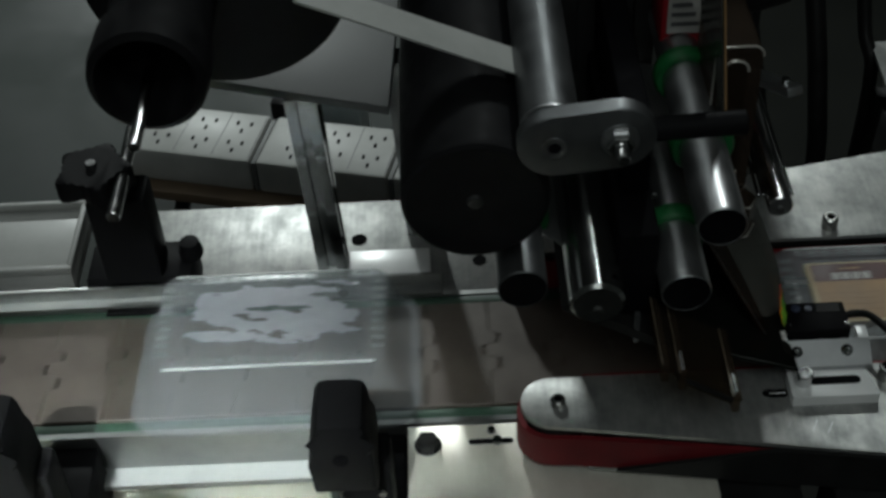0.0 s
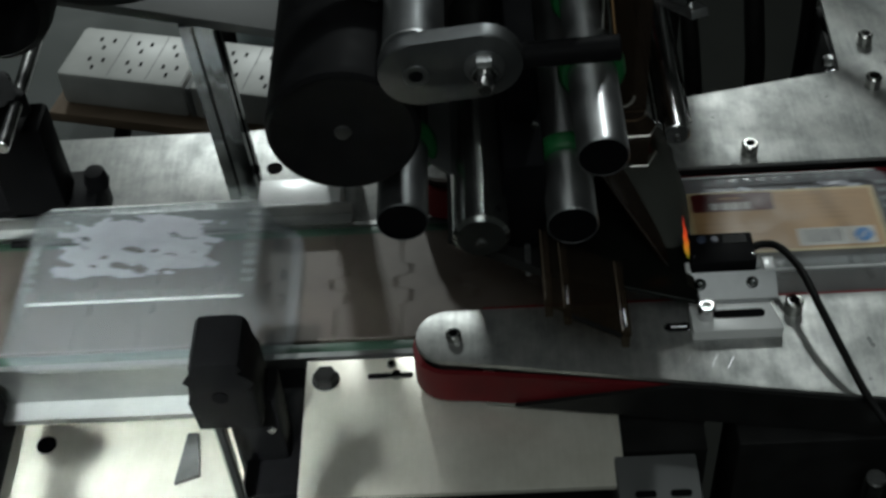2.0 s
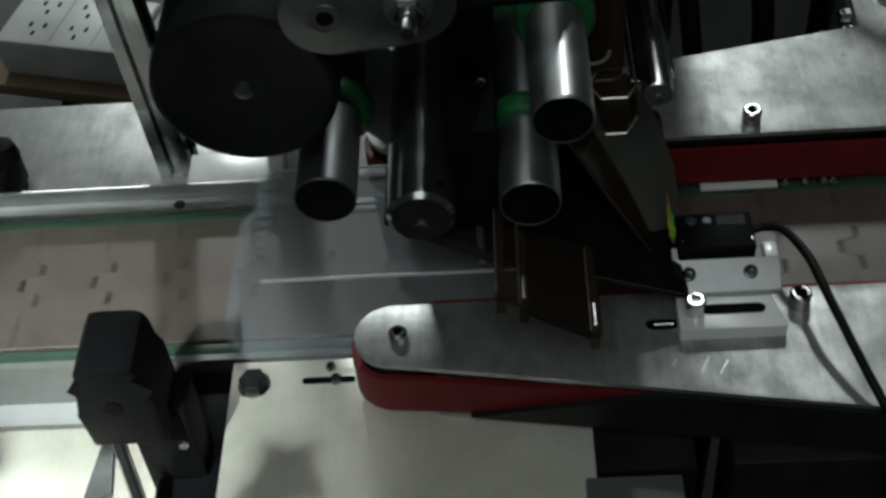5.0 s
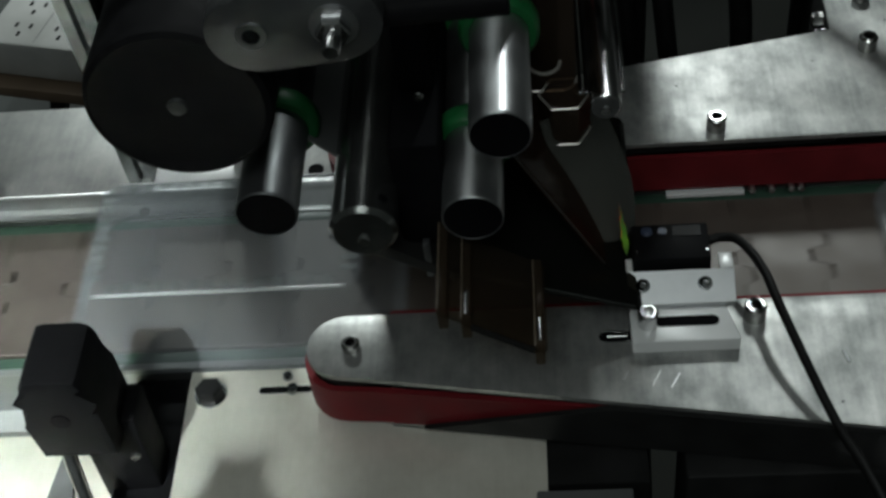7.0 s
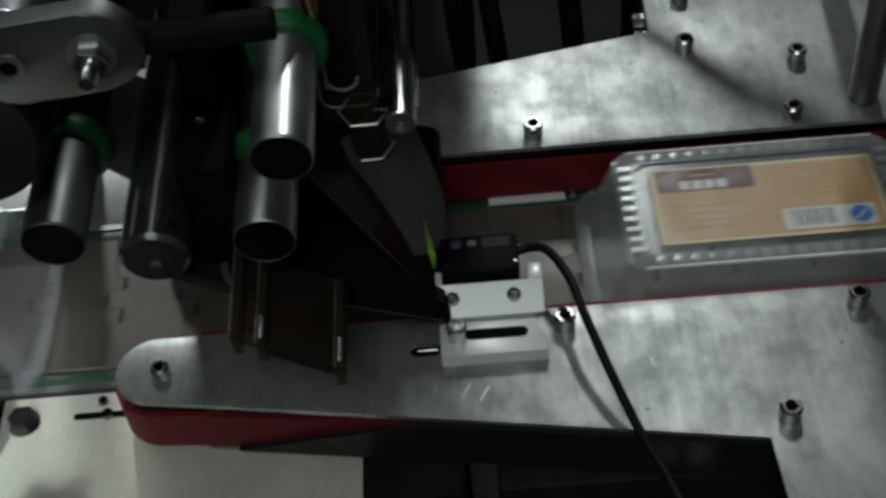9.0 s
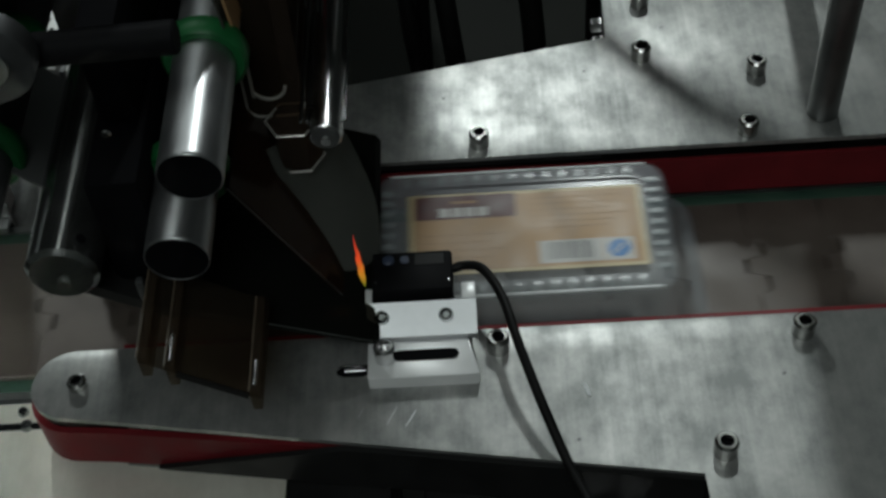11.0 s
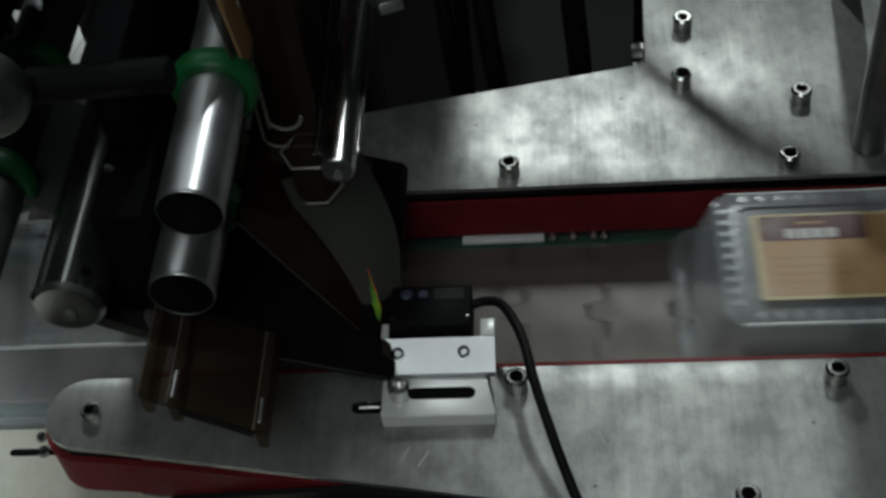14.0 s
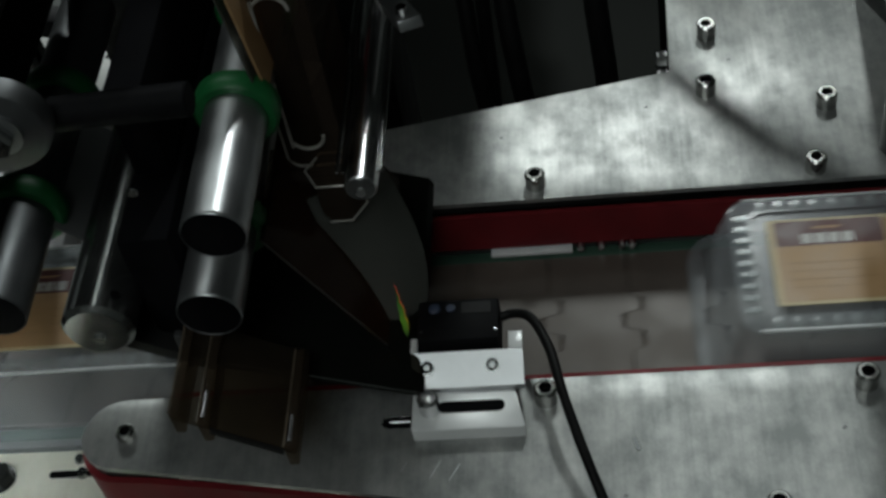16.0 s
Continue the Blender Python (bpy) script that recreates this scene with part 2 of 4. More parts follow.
def rod(p0, p1, r, bevel=0.0006, segs=32, bm=None):
    p0, p1 = Vector(p0), Vector(p1)
    d = (p1 - p0).length
    return lathe([(0, 0), (r - bevel, 0), (r, bevel), (r, d - bevel), (r - bevel, d), (0, d)], p0, p1 - p0, segs, bm)


def tube(p0, p1, r, wall, bm=None, segs=48, plug=0.012):
    """An open tube whose bore ends in a plug a little way inside p0."""
    p0, p1 = Vector(p0), Vector(p1)
    d = (p1 - p0).length
    i = r - wall
    return lathe([(0, plug), (i, plug), (i, 0.0006), (i + wall * 0.3, 0), (r - 0.0005, 0), (r, 0.0006), (r, 0.0014), (r, d), (0, d)], p0, p1 - p0, segs, bm)


def prism(pts, z0, z1, bevel=0.0, bm=None, m=None, segs=2):
    """A flat outline in x, y raised from z0 to z1."""
    own = bmesh.new()
    lo = [own.verts.new((x, y, z0)) for x, y in pts]
    hi = [own.verts.new((x, y, z1)) for x, y in pts]
    n = len(pts)
    own.faces.new(lo[::-1])
    top = own.faces.new(hi)
    for k in range(n):
        own.faces.new((lo[k], lo[(k + 1) % n], hi[(k + 1) % n], hi[k]))
    if bevel:
        bmesh.ops.bevel(own, geom=list(top.edges), offset=bevel, segments=segs, affect="EDGES", profile=0.5)
    return merge(bm, own, m)


SIDE = Matrix(((1, 0, 0, 0), (0, 0, -1, 0), (0, 1, 0, 0), (0, 0, 0, 1)))  # outline x, z; raised along -y


def rounded(x0, x1, y0, y1, r, n=6):
    pts = []
    for cx, cy, a in ((x1 - r, y1 - r, 0), (x0 + r, y1 - r, 90), (x0 + r, y0 + r, 180), (x1 - r, y0 + r, 270)):
        pts += [(cx + r * math.cos(radians(a + 90 * k / n)), cy + r * math.sin(radians(a + 90 * k / n))) for k in range(n + 1)]
    return pts


def stadium(ax, ay, bx, by, r, n=14):
    d = math.atan2(by - ay, bx - ax)
    pts = [(bx + r * math.cos(d - math.pi / 2 + math.pi * k / n), by + r * math.sin(d - math.pi / 2 + math.pi * k / n)) for k in range(n + 1)]
    pts += [(ax + r * math.cos(d + math.pi / 2 + math.pi * k / n), ay + r * math.sin(d + math.pi / 2 + math.pi * k / n)) for k in range(n + 1)]
    return pts


def pipe(points, r, bm=None, segs=12, steps=8):
    """A round cable through points, smoothly bent."""
    pts = [Vector(p) for p in points]
    ext = [2 * pts[0] - pts[1], *pts, 2 * pts[-1] - pts[-2]]
    line = []
    for k in range(len(pts) - 1):
        a, b, c, d = ext[k : k + 4]
        for s in range(steps):
            t = s / steps
            line.append(0.5 * (2 * b + (c - a) * t + (2 * a - 5 * b + 4 * c - d) * t * t + (3 * b - a - 3 * c + d) * t**3))
    line.append(pts[-1])
    own = bmesh.new()
    rings, side = [], None
    for k, p in enumerate(line):
        way = (line[min(k + 1, len(line) - 1)] - line[max(k - 1, 0)]).normalized()
        if side is None:
            side = way.orthogonal().normalized()
        side = (side - way * side.dot(way)).normalized()
        up = way.cross(side)
        rings.append([own.verts.new(p + r * (side * math.cos(a) + up * math.sin(a))) for a in (2 * math.pi * j / segs for j in range(segs))])
    for a, b in zip(rings, rings[1:]):
        for j in range(segs):
            own.faces.new((a[j], a[(j + 1) % segs], b[(j + 1) % segs], b[j]))
    own.faces.new(rings[0][::-1])
    own.faces.new(rings[-1])
    return merge(bm, own)


def cap_screw(name, x, y, z, r=0.0049, h=0.0085, label="socket-head steel cap screw on the plate", parent=None, axis=(0, 0, 1), mat=None):
    """A socket cap screw, its head's foot at the given place."""
    prof = [(0, 0), (r, 0), (r, h - 0.001), (r - 0.001, h), (r * 0.58, h), (r * 0.52, h - 0.0008), (r * 0.52, h - 0.004), (0, h - 0.004)]
    if parent is None:
        ob = thing(name, label, "screw", "cap screws on the plates")
        part("screw_head", lathe(prof, (x, y, z), axis, 24), mat or SCREW, ob)
        part("socket", lathe([(0, 0), (r * 0.5, 0), (r * 0.5, 0.0006), (0, 0.0006)], Vector((x, y, z)) + Vector(axis) * (h - 0.0038), axis, 6), NEAR_BLACK, ob)
        return ob
    return part(name, lathe(prof, (x, y, z), axis, 24), mat or CHROME, parent)


# ---- the room ----
def room():
    part_s = lambda name, bm, mat: tagged(part(name, bm, mat, None, "", False), "", "", "", "structure")
    part_s("floor", block(-4.2, 4.2, -3, 4.2, -0.95, -0.85), FLOOR)
    part_s("ceiling", block(-4.2, 4.2, -3, 4.2, 2.5, 2.6), WALL)
    part_s("wall_north", block(-4.2, 4.2, 4.2, 4.3, -0.95, 2.6), WALL)
    part_s("wall_south", block(-4.2, 4.2, -3.1, -3, -0.95, 2.6), WALL)
    part_s("wall_east", block(4.2, 4.3, -3, 4.2, -0.95, 2.6), WALL)
    part_s("wall_west", block(-4.3, -4.2, -3, 4.2, -0.95, 2.6), WALL)


room()

# ---- conveyor ----
X0, X1 = -3.34, 3.44
SPEED = 0.173
PITCH = 0.0381


def conveyor():
    c = thing("conveyor", "steel conveyor frame with dark green wear strips", "conveyor")
    part("bed", block(X0, X1, -0.036, 0.045, -0.020, -0.0085, 0.001), BLACK_PLASTIC, c, "dark slide bed under the chain")
    part("wear_strip", block(X0, X1, -0.0450, -0.0378, -0.020, -0.0012, 0.001), GREEN_STRIP, c, "dark green plastic wear strip")
    part("wear_strip", block(X0, X1, 0.0468, 0.0535, -0.020, -0.0012, 0.001), GREEN_STRIP, c, "dark green plastic wear strip")
    rail = prism([(-0.0492, -0.0005), (-0.0455, -0.0005), (-0.0455, -0.06), (-0.049, -0.06), (-0.049, -0.034), (-0.0625, -0.034), (-0.0625, -0.030), (-0.0492, -0.030)], 0, X1 - X0)
    rail.transform(Matrix(((0, 0, 1, X0), (1, 0, 0, 0), (0, 1, 0, 0), (0, 0, 0, 1))))
    part("front_rail", rail, RAIL, c, "folded steel side rail")
    rail = prism([(0.0540, -0.0005), (0.0575, -0.0005), (0.0575, -0.06), (0.0540, -0.06)], 0, X1 - X0)
    rail.transform(Matrix(((0, 0, 1, X0), (1, 0, 0, 0), (0, 1, 0, 0), (0, 0, 0, 1))))
    part("rear_rail", rail, RAIL, c, "steel side rail")
    for x in (-3.1, -1.6, 1.0, 2.3, 3.2):
        for y in (-0.048, 0.056):
            part("leg", block(x - 0.02, x + 0.02, y - 0.012, y + 0.012, -0.85, -0.06, 0.002), RAIL, c)


def chain():
    ch = thing("conveyor_chain", "worn tan flat-top conveyor chain", "chain")
    edge = [(-0.0372, 0.0), (-0.012, 0.0), (-0.0105, 0.0065), (-0.001, 0.0065), (0.0005, -0.0035), (0.0095, -0.0035), (0.011, 0.0065), (0.019, 0.0065), (0.0205, 0.0), (0.0462, 0.0)]
    gap = lambda y: 0.0010 if -0.0118 < y < 0.0203 else 0.0003
    outline = [(PITCH / 2 - gap(y) + dx, y) for y, dx in edge] + [(-PITCH / 2 + gap(y) + dx, y) for y, dx in reversed(edge)]
    plate = mesh_of("chain_plate", prism(outline, -0.0042, 0.0, 0.0006, None, None, 1), CHAIN)
    pin = mesh_of("hinge", block(PITCH / 2 - 0.004, PITCH / 2 + 0.008, -0.03, 0.04, -0.008, -0.0035), HINGE)
    n = int((0.62 - (X0 + 0.05)) / PITCH)
    for k in range(n):
        x = X0 + 0.038 + (k + 0.5) * PITCH
        a = new("chain_plate", plate)
        a.parent, a.location = ch, (x, 0, 0)
        b = new("hinge", pin)
        b.parent, b.location = a, (0, 0, 0)
    return ch


conveyor()
CHAIN_THING = chain()

# ---- gripping belt units on both sides ----


def smooth_nose(cx, cy, r, a0, a1, n=12):
    return [(cx + r * math.cos(radians(a0 + (a1 - a0) * k / n)), cy + r * math.sin(radians(a0 + (a1 - a0) * k / n))) for k in range(n + 1)]


def belt_unit(name, label, inner, sign, slant, corner_x, depth, x_end):
    """A tapered plate over a red belt; sign +1 lies towards +y."""
    u = thing(name, label, "belt unit")
    f = lambda x, y: (x, inner + sign * y)
    tip = [f(x, y) for x, y in smooth_nose(-0.184, 0.0175, 0.0175, 270, 90)]
    rear = [f(-0.17, 0.0370), f(corner_x, slant), f(corner_x + 0.004, depth), f(x_end, depth), f(x_end, 0.0)]
    part("plate", prism(tip + rear, 0.0343, 0.037, 0.0005), STEEL, u, "stainless steel top plate, cloudy and scratched")
    tip = [f(x, y) for x, y in smooth_nose(-0.182, 0.0175, 0.0165, 270, 90)]
    part("pulley_flange", prism(tip + [f(-0.17, 0.034), f(corner_x - 0.01, slant - 0.006), f(corner_x - 0.01, 0.003)], 0.0285, 0.0338), BLACK_PAINT, u, "black under-plate")
    # the belt: an endless band round the nose
    out = [f(x, y - 0.0022) for x, y in smooth_nose(-0.184, 0.0195, 0.0195, 270, 90)] + [f(-0.17, 0.0378), f(-0.045, 0.0545), f(-0.02, 0.040), f(x_end - 0.03, 0.036), f(x_end - 0.02, -0.0022)]
    mid = Vector((0.0, inner + sign * 0.018))
    own = bmesh.new()
    ring = []
    for k, p in enumerate(out):
        a, b, c = Vector(out[k - 1]), Vector(p), Vector(out[(k + 1) % len(out)])
        nrm = ((b - a).normalized() + (c - b).normalized()).normalized()
        nrm = Vector((nrm.y, -nrm.x)) * 0.003
        q = b - nrm if (b - nrm - mid).length < (b + nrm - mid).length else b + nrm
        ring.append([own.verts.new((*v, z)) for v, z in ((b, 0.0055), (b, 0.0285), (q, 0.0285), (q, 0.0055))])
    for a, b in zip(ring, ring[1:] + ring[:1]):
        for j in range(4):
            own.faces.new((a[j], b[j], b[(j + 1) % 4], a[(j + 1) % 4]))
    part("belt", own, RED, u, "dull red rubber gripping belt")
    part("nose_pulley", lathe([(0, 0.004), (0.0155, 0.004), (0.0155, 0.030), (0, 0.030)], f(-0.182, 0.0175) + (0,), (0, 0, 1), 32), BLACK_PLASTIC, u)
    part("under_plate", prism([f(-0.16, 0.004), f(-0.16, 0.030), f(-0.05, 0.048), f(x_end - 0.03, 0.048), f(x_end - 0.03, 0.004)], 0.0025, 0.005), DARK_STEEL, u)
    return u, f


FRONT, ff = belt_unit("front_belt_unit", "tapered steel plate over a red gripping belt beside the conveyor", -0.0515, -1, 0.0765, 0.079, 0.20, 0.42)
REAR, fr = belt_unit("rear_belt_unit", "tapered steel plate over a red gripping belt behind the conveyor", 0.0520, 1, 0.0805, 0.066, 0.20, 0.42)


def side_skirt():
    """A thin black apron under the plate's slanted edge, its forward end cut at an angle to copy the shade on the belt.
    """
    bm = bmesh.new()
    edge = lambda x: -0.0915 - (x + 0.17) * 0.1553
    rings = []
    for off in (0.0, 0.0025):
        rings.append([bm.verts.new((x, edge(x) + off, z)) for x, z in ((-0.066, 0.0342), (0.0795, 0.0342), (0.0795, 0.008), (-0.150, 0.006))])
    for k in range(4):
        bm.faces.new((rings[0][k], rings[0][(k + 1) % 4], rings[1][(k + 1) % 4], rings[1][k]))
    bm.faces.new(rings[0])
    bm.faces.new(rings[1][::-1])
    return bm


part("skirt", side_skirt(), BLACK_PAINT, FRONT, "black side skirt, its slanted end copying the shade on the belt")
part("lower_guard", prism([(-0.165, -0.0885), (-0.05, -0.1060), (-0.05, -0.0900), (-0.165, -0.0800)], 0.001, 0.0052), DARK_STEEL, FRONT)
part("drive_box", block(-0.035, 0.40, -0.124, -0.09, -0.12, 0.004, 0.002), BLACK_PAINT, FRONT, "black drive housing under the plate")
part("drive_box", block(0.075, 0.40, 0.10, 0.24, -0.12, 0.006, 0.002), BLACK_PAINT, REAR, "black drive housing under the plate")
for x, y in ((0.0, -0.062), (0.13, -0.062), (0.088, -0.119), (0.165, -0.098), (-0.003, 0.061), (0.127, 0.059), (0.138, 0.101), (0.082, 0.116), (0.086, 0.158)):
    cap_screw("cap_screw", x, y, 0.037)
for x, y in ((-0.020, 0.094), (0.052, 0.108), (0.095, 0.138), (0.030, -0.110), (0.118, -0.083)):
    part("speck", prism(stadium(x, y, x + 0.0006, y + 0.0003, 0.0006, 4), 0.0371, 0.0372), DARK_STEEL, FRONT if y < 0 else REAR, "dark speck")
cap_screw("nose_screw", -0.181, -0.070, 0.037, 0.0042, 0.004, "low chromed screw on the plate's rounded nose")
part("scratch_mark", prism(stadium(0.0352, -0.0835, 0.0366, -0.0885, 0.0010), 0.0371, 0.0373), DARK_STEEL, FRONT, "dark worn mark in the steel")
for x0, y0, x1, y1 in ((-0.048, -0.098, -0.044, -0.090), (-0.040, -0.099, -0.036, -0.092), (-0.060, -0.094, -0.058, -0.090)):
    part("scratch", prism(stadium(x0, y0, x1, y1, 0.00025, 3), 0.0371, 0.0372), ALU, FRONT, "fine bright scratch")
part("guide_strip", block(-0.028, 0.012, 0.0475, 0.0535, 0.0008, 0.0030, 0.0004), ALU_BRIGHT, REAR, "pale guide strip below the belt")
for x in (0.016, 0.026, 0.036, 0.041):
    part("strip_bolt", lathe([(0, 0), (0.0022, 0), (0.0022, 0.005), (0.0016, 0.006), (0, 0.006)], (x, 0.0535, 0.0030), (0, -1, 0), 10), CHROME, REAR)
for y, z in ((0.150, 0.0300), (0.139, 0.0270)):
    part("side_bolt", lathe([(0, 0), (0.0045, 0), (0.0045, 0.005), (0.0036, 0.006), (0, 0.006)], (0.0655, y, z), (-1, 0, 0), 6), CHROME, REAR)
part("belt_lip", block(-0.165, 0.38, -0.0514, -0.0467, 0.0290, 0.0336, 0.0006), RED, FRONT, "upper edge of the red belt")
part("slot", prism(stadium(-0.0665, -0.0705, -0.0575, -0.0705, 0.0027), 0.0371, 0.0374), NEAR_BLACK, FRONT, "oblong adjusting slot")
part("slot_rim", pipe([(x, y, 0.0374) for x, y in stadium(-0.0665, -0.0705, -0.0575, -0.0705, 0.0028, 8)], 0.0004, None, 6, 1), CHROME, FRONT, "bright slot edge")
part("slot_pin", rod((-0.0660, -0.0705, 0.0376), (-0.0570, -0.0705, 0.0376), 0.0009, 0.0002, 10), CHROME, FRONT, "small steel pin in the slot")

# ---- photo sensor on its bracket ----


def photo_sensor():
    s = thing("photo_sensor", "black photo sensor on a bright slotted aluminium bracket", "sensor")
    foot = bmesh.new()
    outer = rounded(-0.0555, -0.0085, -0.0800, -0.0610, 0.0012, 2)
    outer = [(x - (0.004 if x > -0.012 and y > -0.064 else 0), y) for x, y in outer]
    part("bracket_foot", prism(outer, 0.0372, 0.0445, 0.0004, foot), ALU_BRIGHT, s, "bright slotted foot plate")
    part("slot", prism(stadium(-0.0420, -0.0690, -0.0195, -0.0690, 0.0027), 0.0446, 0.0449), NEAR_BLACK, s, "long adjusting slot")
    part("bracket_web", prism([(-0.061, 0.044), (-0.0605, 0.0465), (-0.0475, 0.0540), (-0.0465, 0.0520), (-0.0585, 0.044)], 0.0085, 0.0555, 0, None, Matrix(((0, 0, -1, 0), (1, 0, 0, 0), (0, 1, 0, 0), (0, 0, 0, 1)))), ALU, s, "bent bracket web")
    part("bracket_tab", block(-0.0145, -0.0085, -0.0475, -0.0385, 0.0520, 0.0545, 0.0004), ALU_BRIGHT, s)
    part("bracket_tab", block(-0.0560, -0.0530, -0.0475, -0.0400, 0.0520, 0.0545, 0.0004), ALU_BRIGHT, s)
    body = part("sensor_body", block(-0.0525, -0.0180, -0.0450, -0.0235, 0.0420, 0.0590, 0.0012), BLACK_PLASTIC, s, "black plastic sensor housing")
    part("dial", lathe([(0, 0), (0.0026, 0), (0.0026, 0.0008), (0.0018, 0.0014), (0, 0.0014)], (-0.0455, -0.0285, 0.059), (0, 0, 1), 24), BLUE, body, "small blue dial")
    part("dial", lathe([(0, 0), (0.0020, 0), (0.0020, 0.0006), (0, 0.0006)], (-0.0385, -0.0285, 0.059), (0, 0, 1), 20), BLUE, body, "small blue dial")
    part("lamp_window", block(-0.034, -0.0215, -0.0315, -0.0255, 0.059, 0.0593), BLACK_PAINT, body)
    for x in (-0.0515, -0.0190):
        part("rivet", lathe([(0, 0), (0.0008, 0), (0.0006, 0.0006), (0, 0.0007)], (x + 0.0006 * (1 if x < -0.03 else -1), -0.0405, 0.059), (0, 0, 1), 10), CHROME, body)
    nrm = (0, -0.5, 0.866)
    for x in (-0.0490, -0.0215):
        cap_screw("screw", x, -0.0530, 0.0508, 0.0025, 0.0020, "", s, nrm, DARK_CHROME)
        part("washer", lathe([(0, 0), (0.0033, 0), (0.0033, 0.0006), (0, 0.0006)], (x, -0.0530, 0.0506), nrm, 20), DARK_CHROME, s)
    cap_screw("screw", -0.0480, -0.0695, 0.0446, 0.0045, 0.0085, "", s)
    part("cable", pipe([(-0.0185, -0.0300, 0.0530), (-0.012, -0.0295, 0.0545), (-0.0045, -0.0345, 0.0570), (0.0030, -0.0520, 0.0585), (0.0080, -0.0740, 0.0570), (0.0160, -0.1000, 0.0500), (0.0250, -0.1240, 0.0415), (0.0330, -0.1440, 0.0390), (0.040, -0.17, 0.0385)], 0.0021), CABLE, s, "black round cable")


photo_sensor()


# ---- base plates, clamps and rear deck ----


def base_plates():
    b = thing("front_base_plate", "stained steel base plate below the front belt unit", "base plate")
    part("plate", block(-0.2655, -0.095, -0.1430, -0.0520, -0.0040, 0.0, 0.0006), STEEL_DULL, b)
    part("hex_bolt", lathe([(0, 0), (0.0068, 0), (0.0068, 0.0055), (0.0055, 0.0068), (0.003, 0.0068), (0, 0.0066)], (-0.254, -0.0665, 0.0), (0, 0, 1), 6), BLACK_PAINT, b, "black hexagon bolt")
    part("washer", lathe([(0, 0), (0.0078, 0), (0.0078, 0.0009), (0, 0.0009)], (-0.254, -0.0665, 0.0002), (0, 0, 1), 28), CHROME, b)
    part("slot", prism(stadium(-0.229, -0.0650, -0.207, -0.0650, 0.0018), 0.0001, 0.0003), NEAR_BLACK, b, "narrow adjusting slot")
    part("slot_screw", lathe([(0, 0), (0.003, 0), (0.0025, 0.002), (0, 0.002)], (-0.2145, -0.0652, 0.0003), (0, 0, 1), 16), DARK_CHROME, b)
    part("small_screw", lathe([(0, 0), (0.0026, 0), (0.002, 0.002), (0, 0.002)], (-0.2175, -0.0575, 0.0002), (0, 0, 1), 16), DARK_CHROME, b)
    part("bracket", block(-0.100, -0.058, -0.200, -0.128, -0.040, 0.0045, 0.001), GREY_PAINT, b, "grey steel bracket with two slots")
    for x in (-0.090, -0.072):
        part("slot", prism(stadium(x, -0.152, x + 0.007, -0.152, 0.002), 0.0047, 0.0050), NEAR_BLACK, b)
    for x in (0.033, 0.050):
        part("guide_rod", rod((x, -0.142, -0.85), (x, -0.142, -0.004), 0.0055), CHROME, b, "vertical chrome guide rod")
    part("support", block(-0.25, -0.05, -0.12, -0.065, -0.85, -0.004), BLACK_PAINT, b)
    c = thing("lower_plate", "bright steel plate below the conveyor's front rail", "plate")
    part("plate", block(-0.62, -0.262, -0.30, -0.049, -0.054, -0.050, 0.0006), STEEL_DULL, c)
    part("hole", lathe([(0, 0), (0.006, 0), (0.006, 0.0004), (0, 0.0004)], (-0.425, -0.066, -0.0499), (0, 0, 1), 24), NEAR_BLACK, c)
    # A dark wedge stands for a reflection in the plate.
    part("dark_reflection", prism([(-0.345, -0.098), (-0.331, -0.093), (-0.335, -0.064), (-0.341, -0.064)], -0.0499, -0.047), DARK_STEEL, c)
    part("support", block(-0.60, -0.30, -0.20, -0.08, -0.85, -0.054), BLACK_PAINT, c)
    d = thing("rear_deck", "cloudy steel deck plate behind the conveyor", "deck plate")
    part("plate", block(-0.475, -0.195, 0.0585, 0.158, -0.014, -0.010, 0.0006), STEEL, d)
    part("hole", lathe([(0, 0), (0.0052, 0), (0.0052, 0.0004), (0, 0.0004)], (-0.298, 0.119, -0.0099), (0, 0, 1), 28), NEAR_BLACK, d, "round hole")
    part("hole", lathe([(0, 0), (0.0045, 0), (0.0045, 0.0004), (0, 0.0004)], (-0.218, 0.094, -0.0099), (0, 0, 1), 28), NEAR_BLACK, d, "round hole")
    part("support", block(-0.46, -0.21, 0.09, 0.14, -0.85, -0.014), BLACK_PAINT, d)
    g = thing("rear_guide_rail", "steel angle guide rail along the conveyor", "guide rail")
    part("upright", block(-1.4, -0.243, 0.0588, 0.0615, -0.0098, 0.0135, 0.0006), RAIL, g)
    part("flange", block(-1.4, -0.243, 0.0505, 0.0586, 0.0035, 0.0058, 0.0006), RAIL, g)
    # This bright block stands for the glare on the rail's top.
    part("rail_glare", block(-0.302, -0.250, 0.0617, 0.0870, -0.0098, 0.0105, 0.001), ALU_BRIGHT, g, "bright block standing for the reflection on the rail")
    part("dark_block", block(-0.455, -0.405, 0.047, 0.0585, 0.0005, 0.0030, 0.0005), BLACK_PLASTIC, g)
    part("screw", lathe([(0, 0), (0.003, 0), (0.003, 0.0008), (0, 0.0008)], (-0.305, 0.0525, 0.0058), (0, 0, 1), 20), BLACK_PAINT, g)


base_plates()


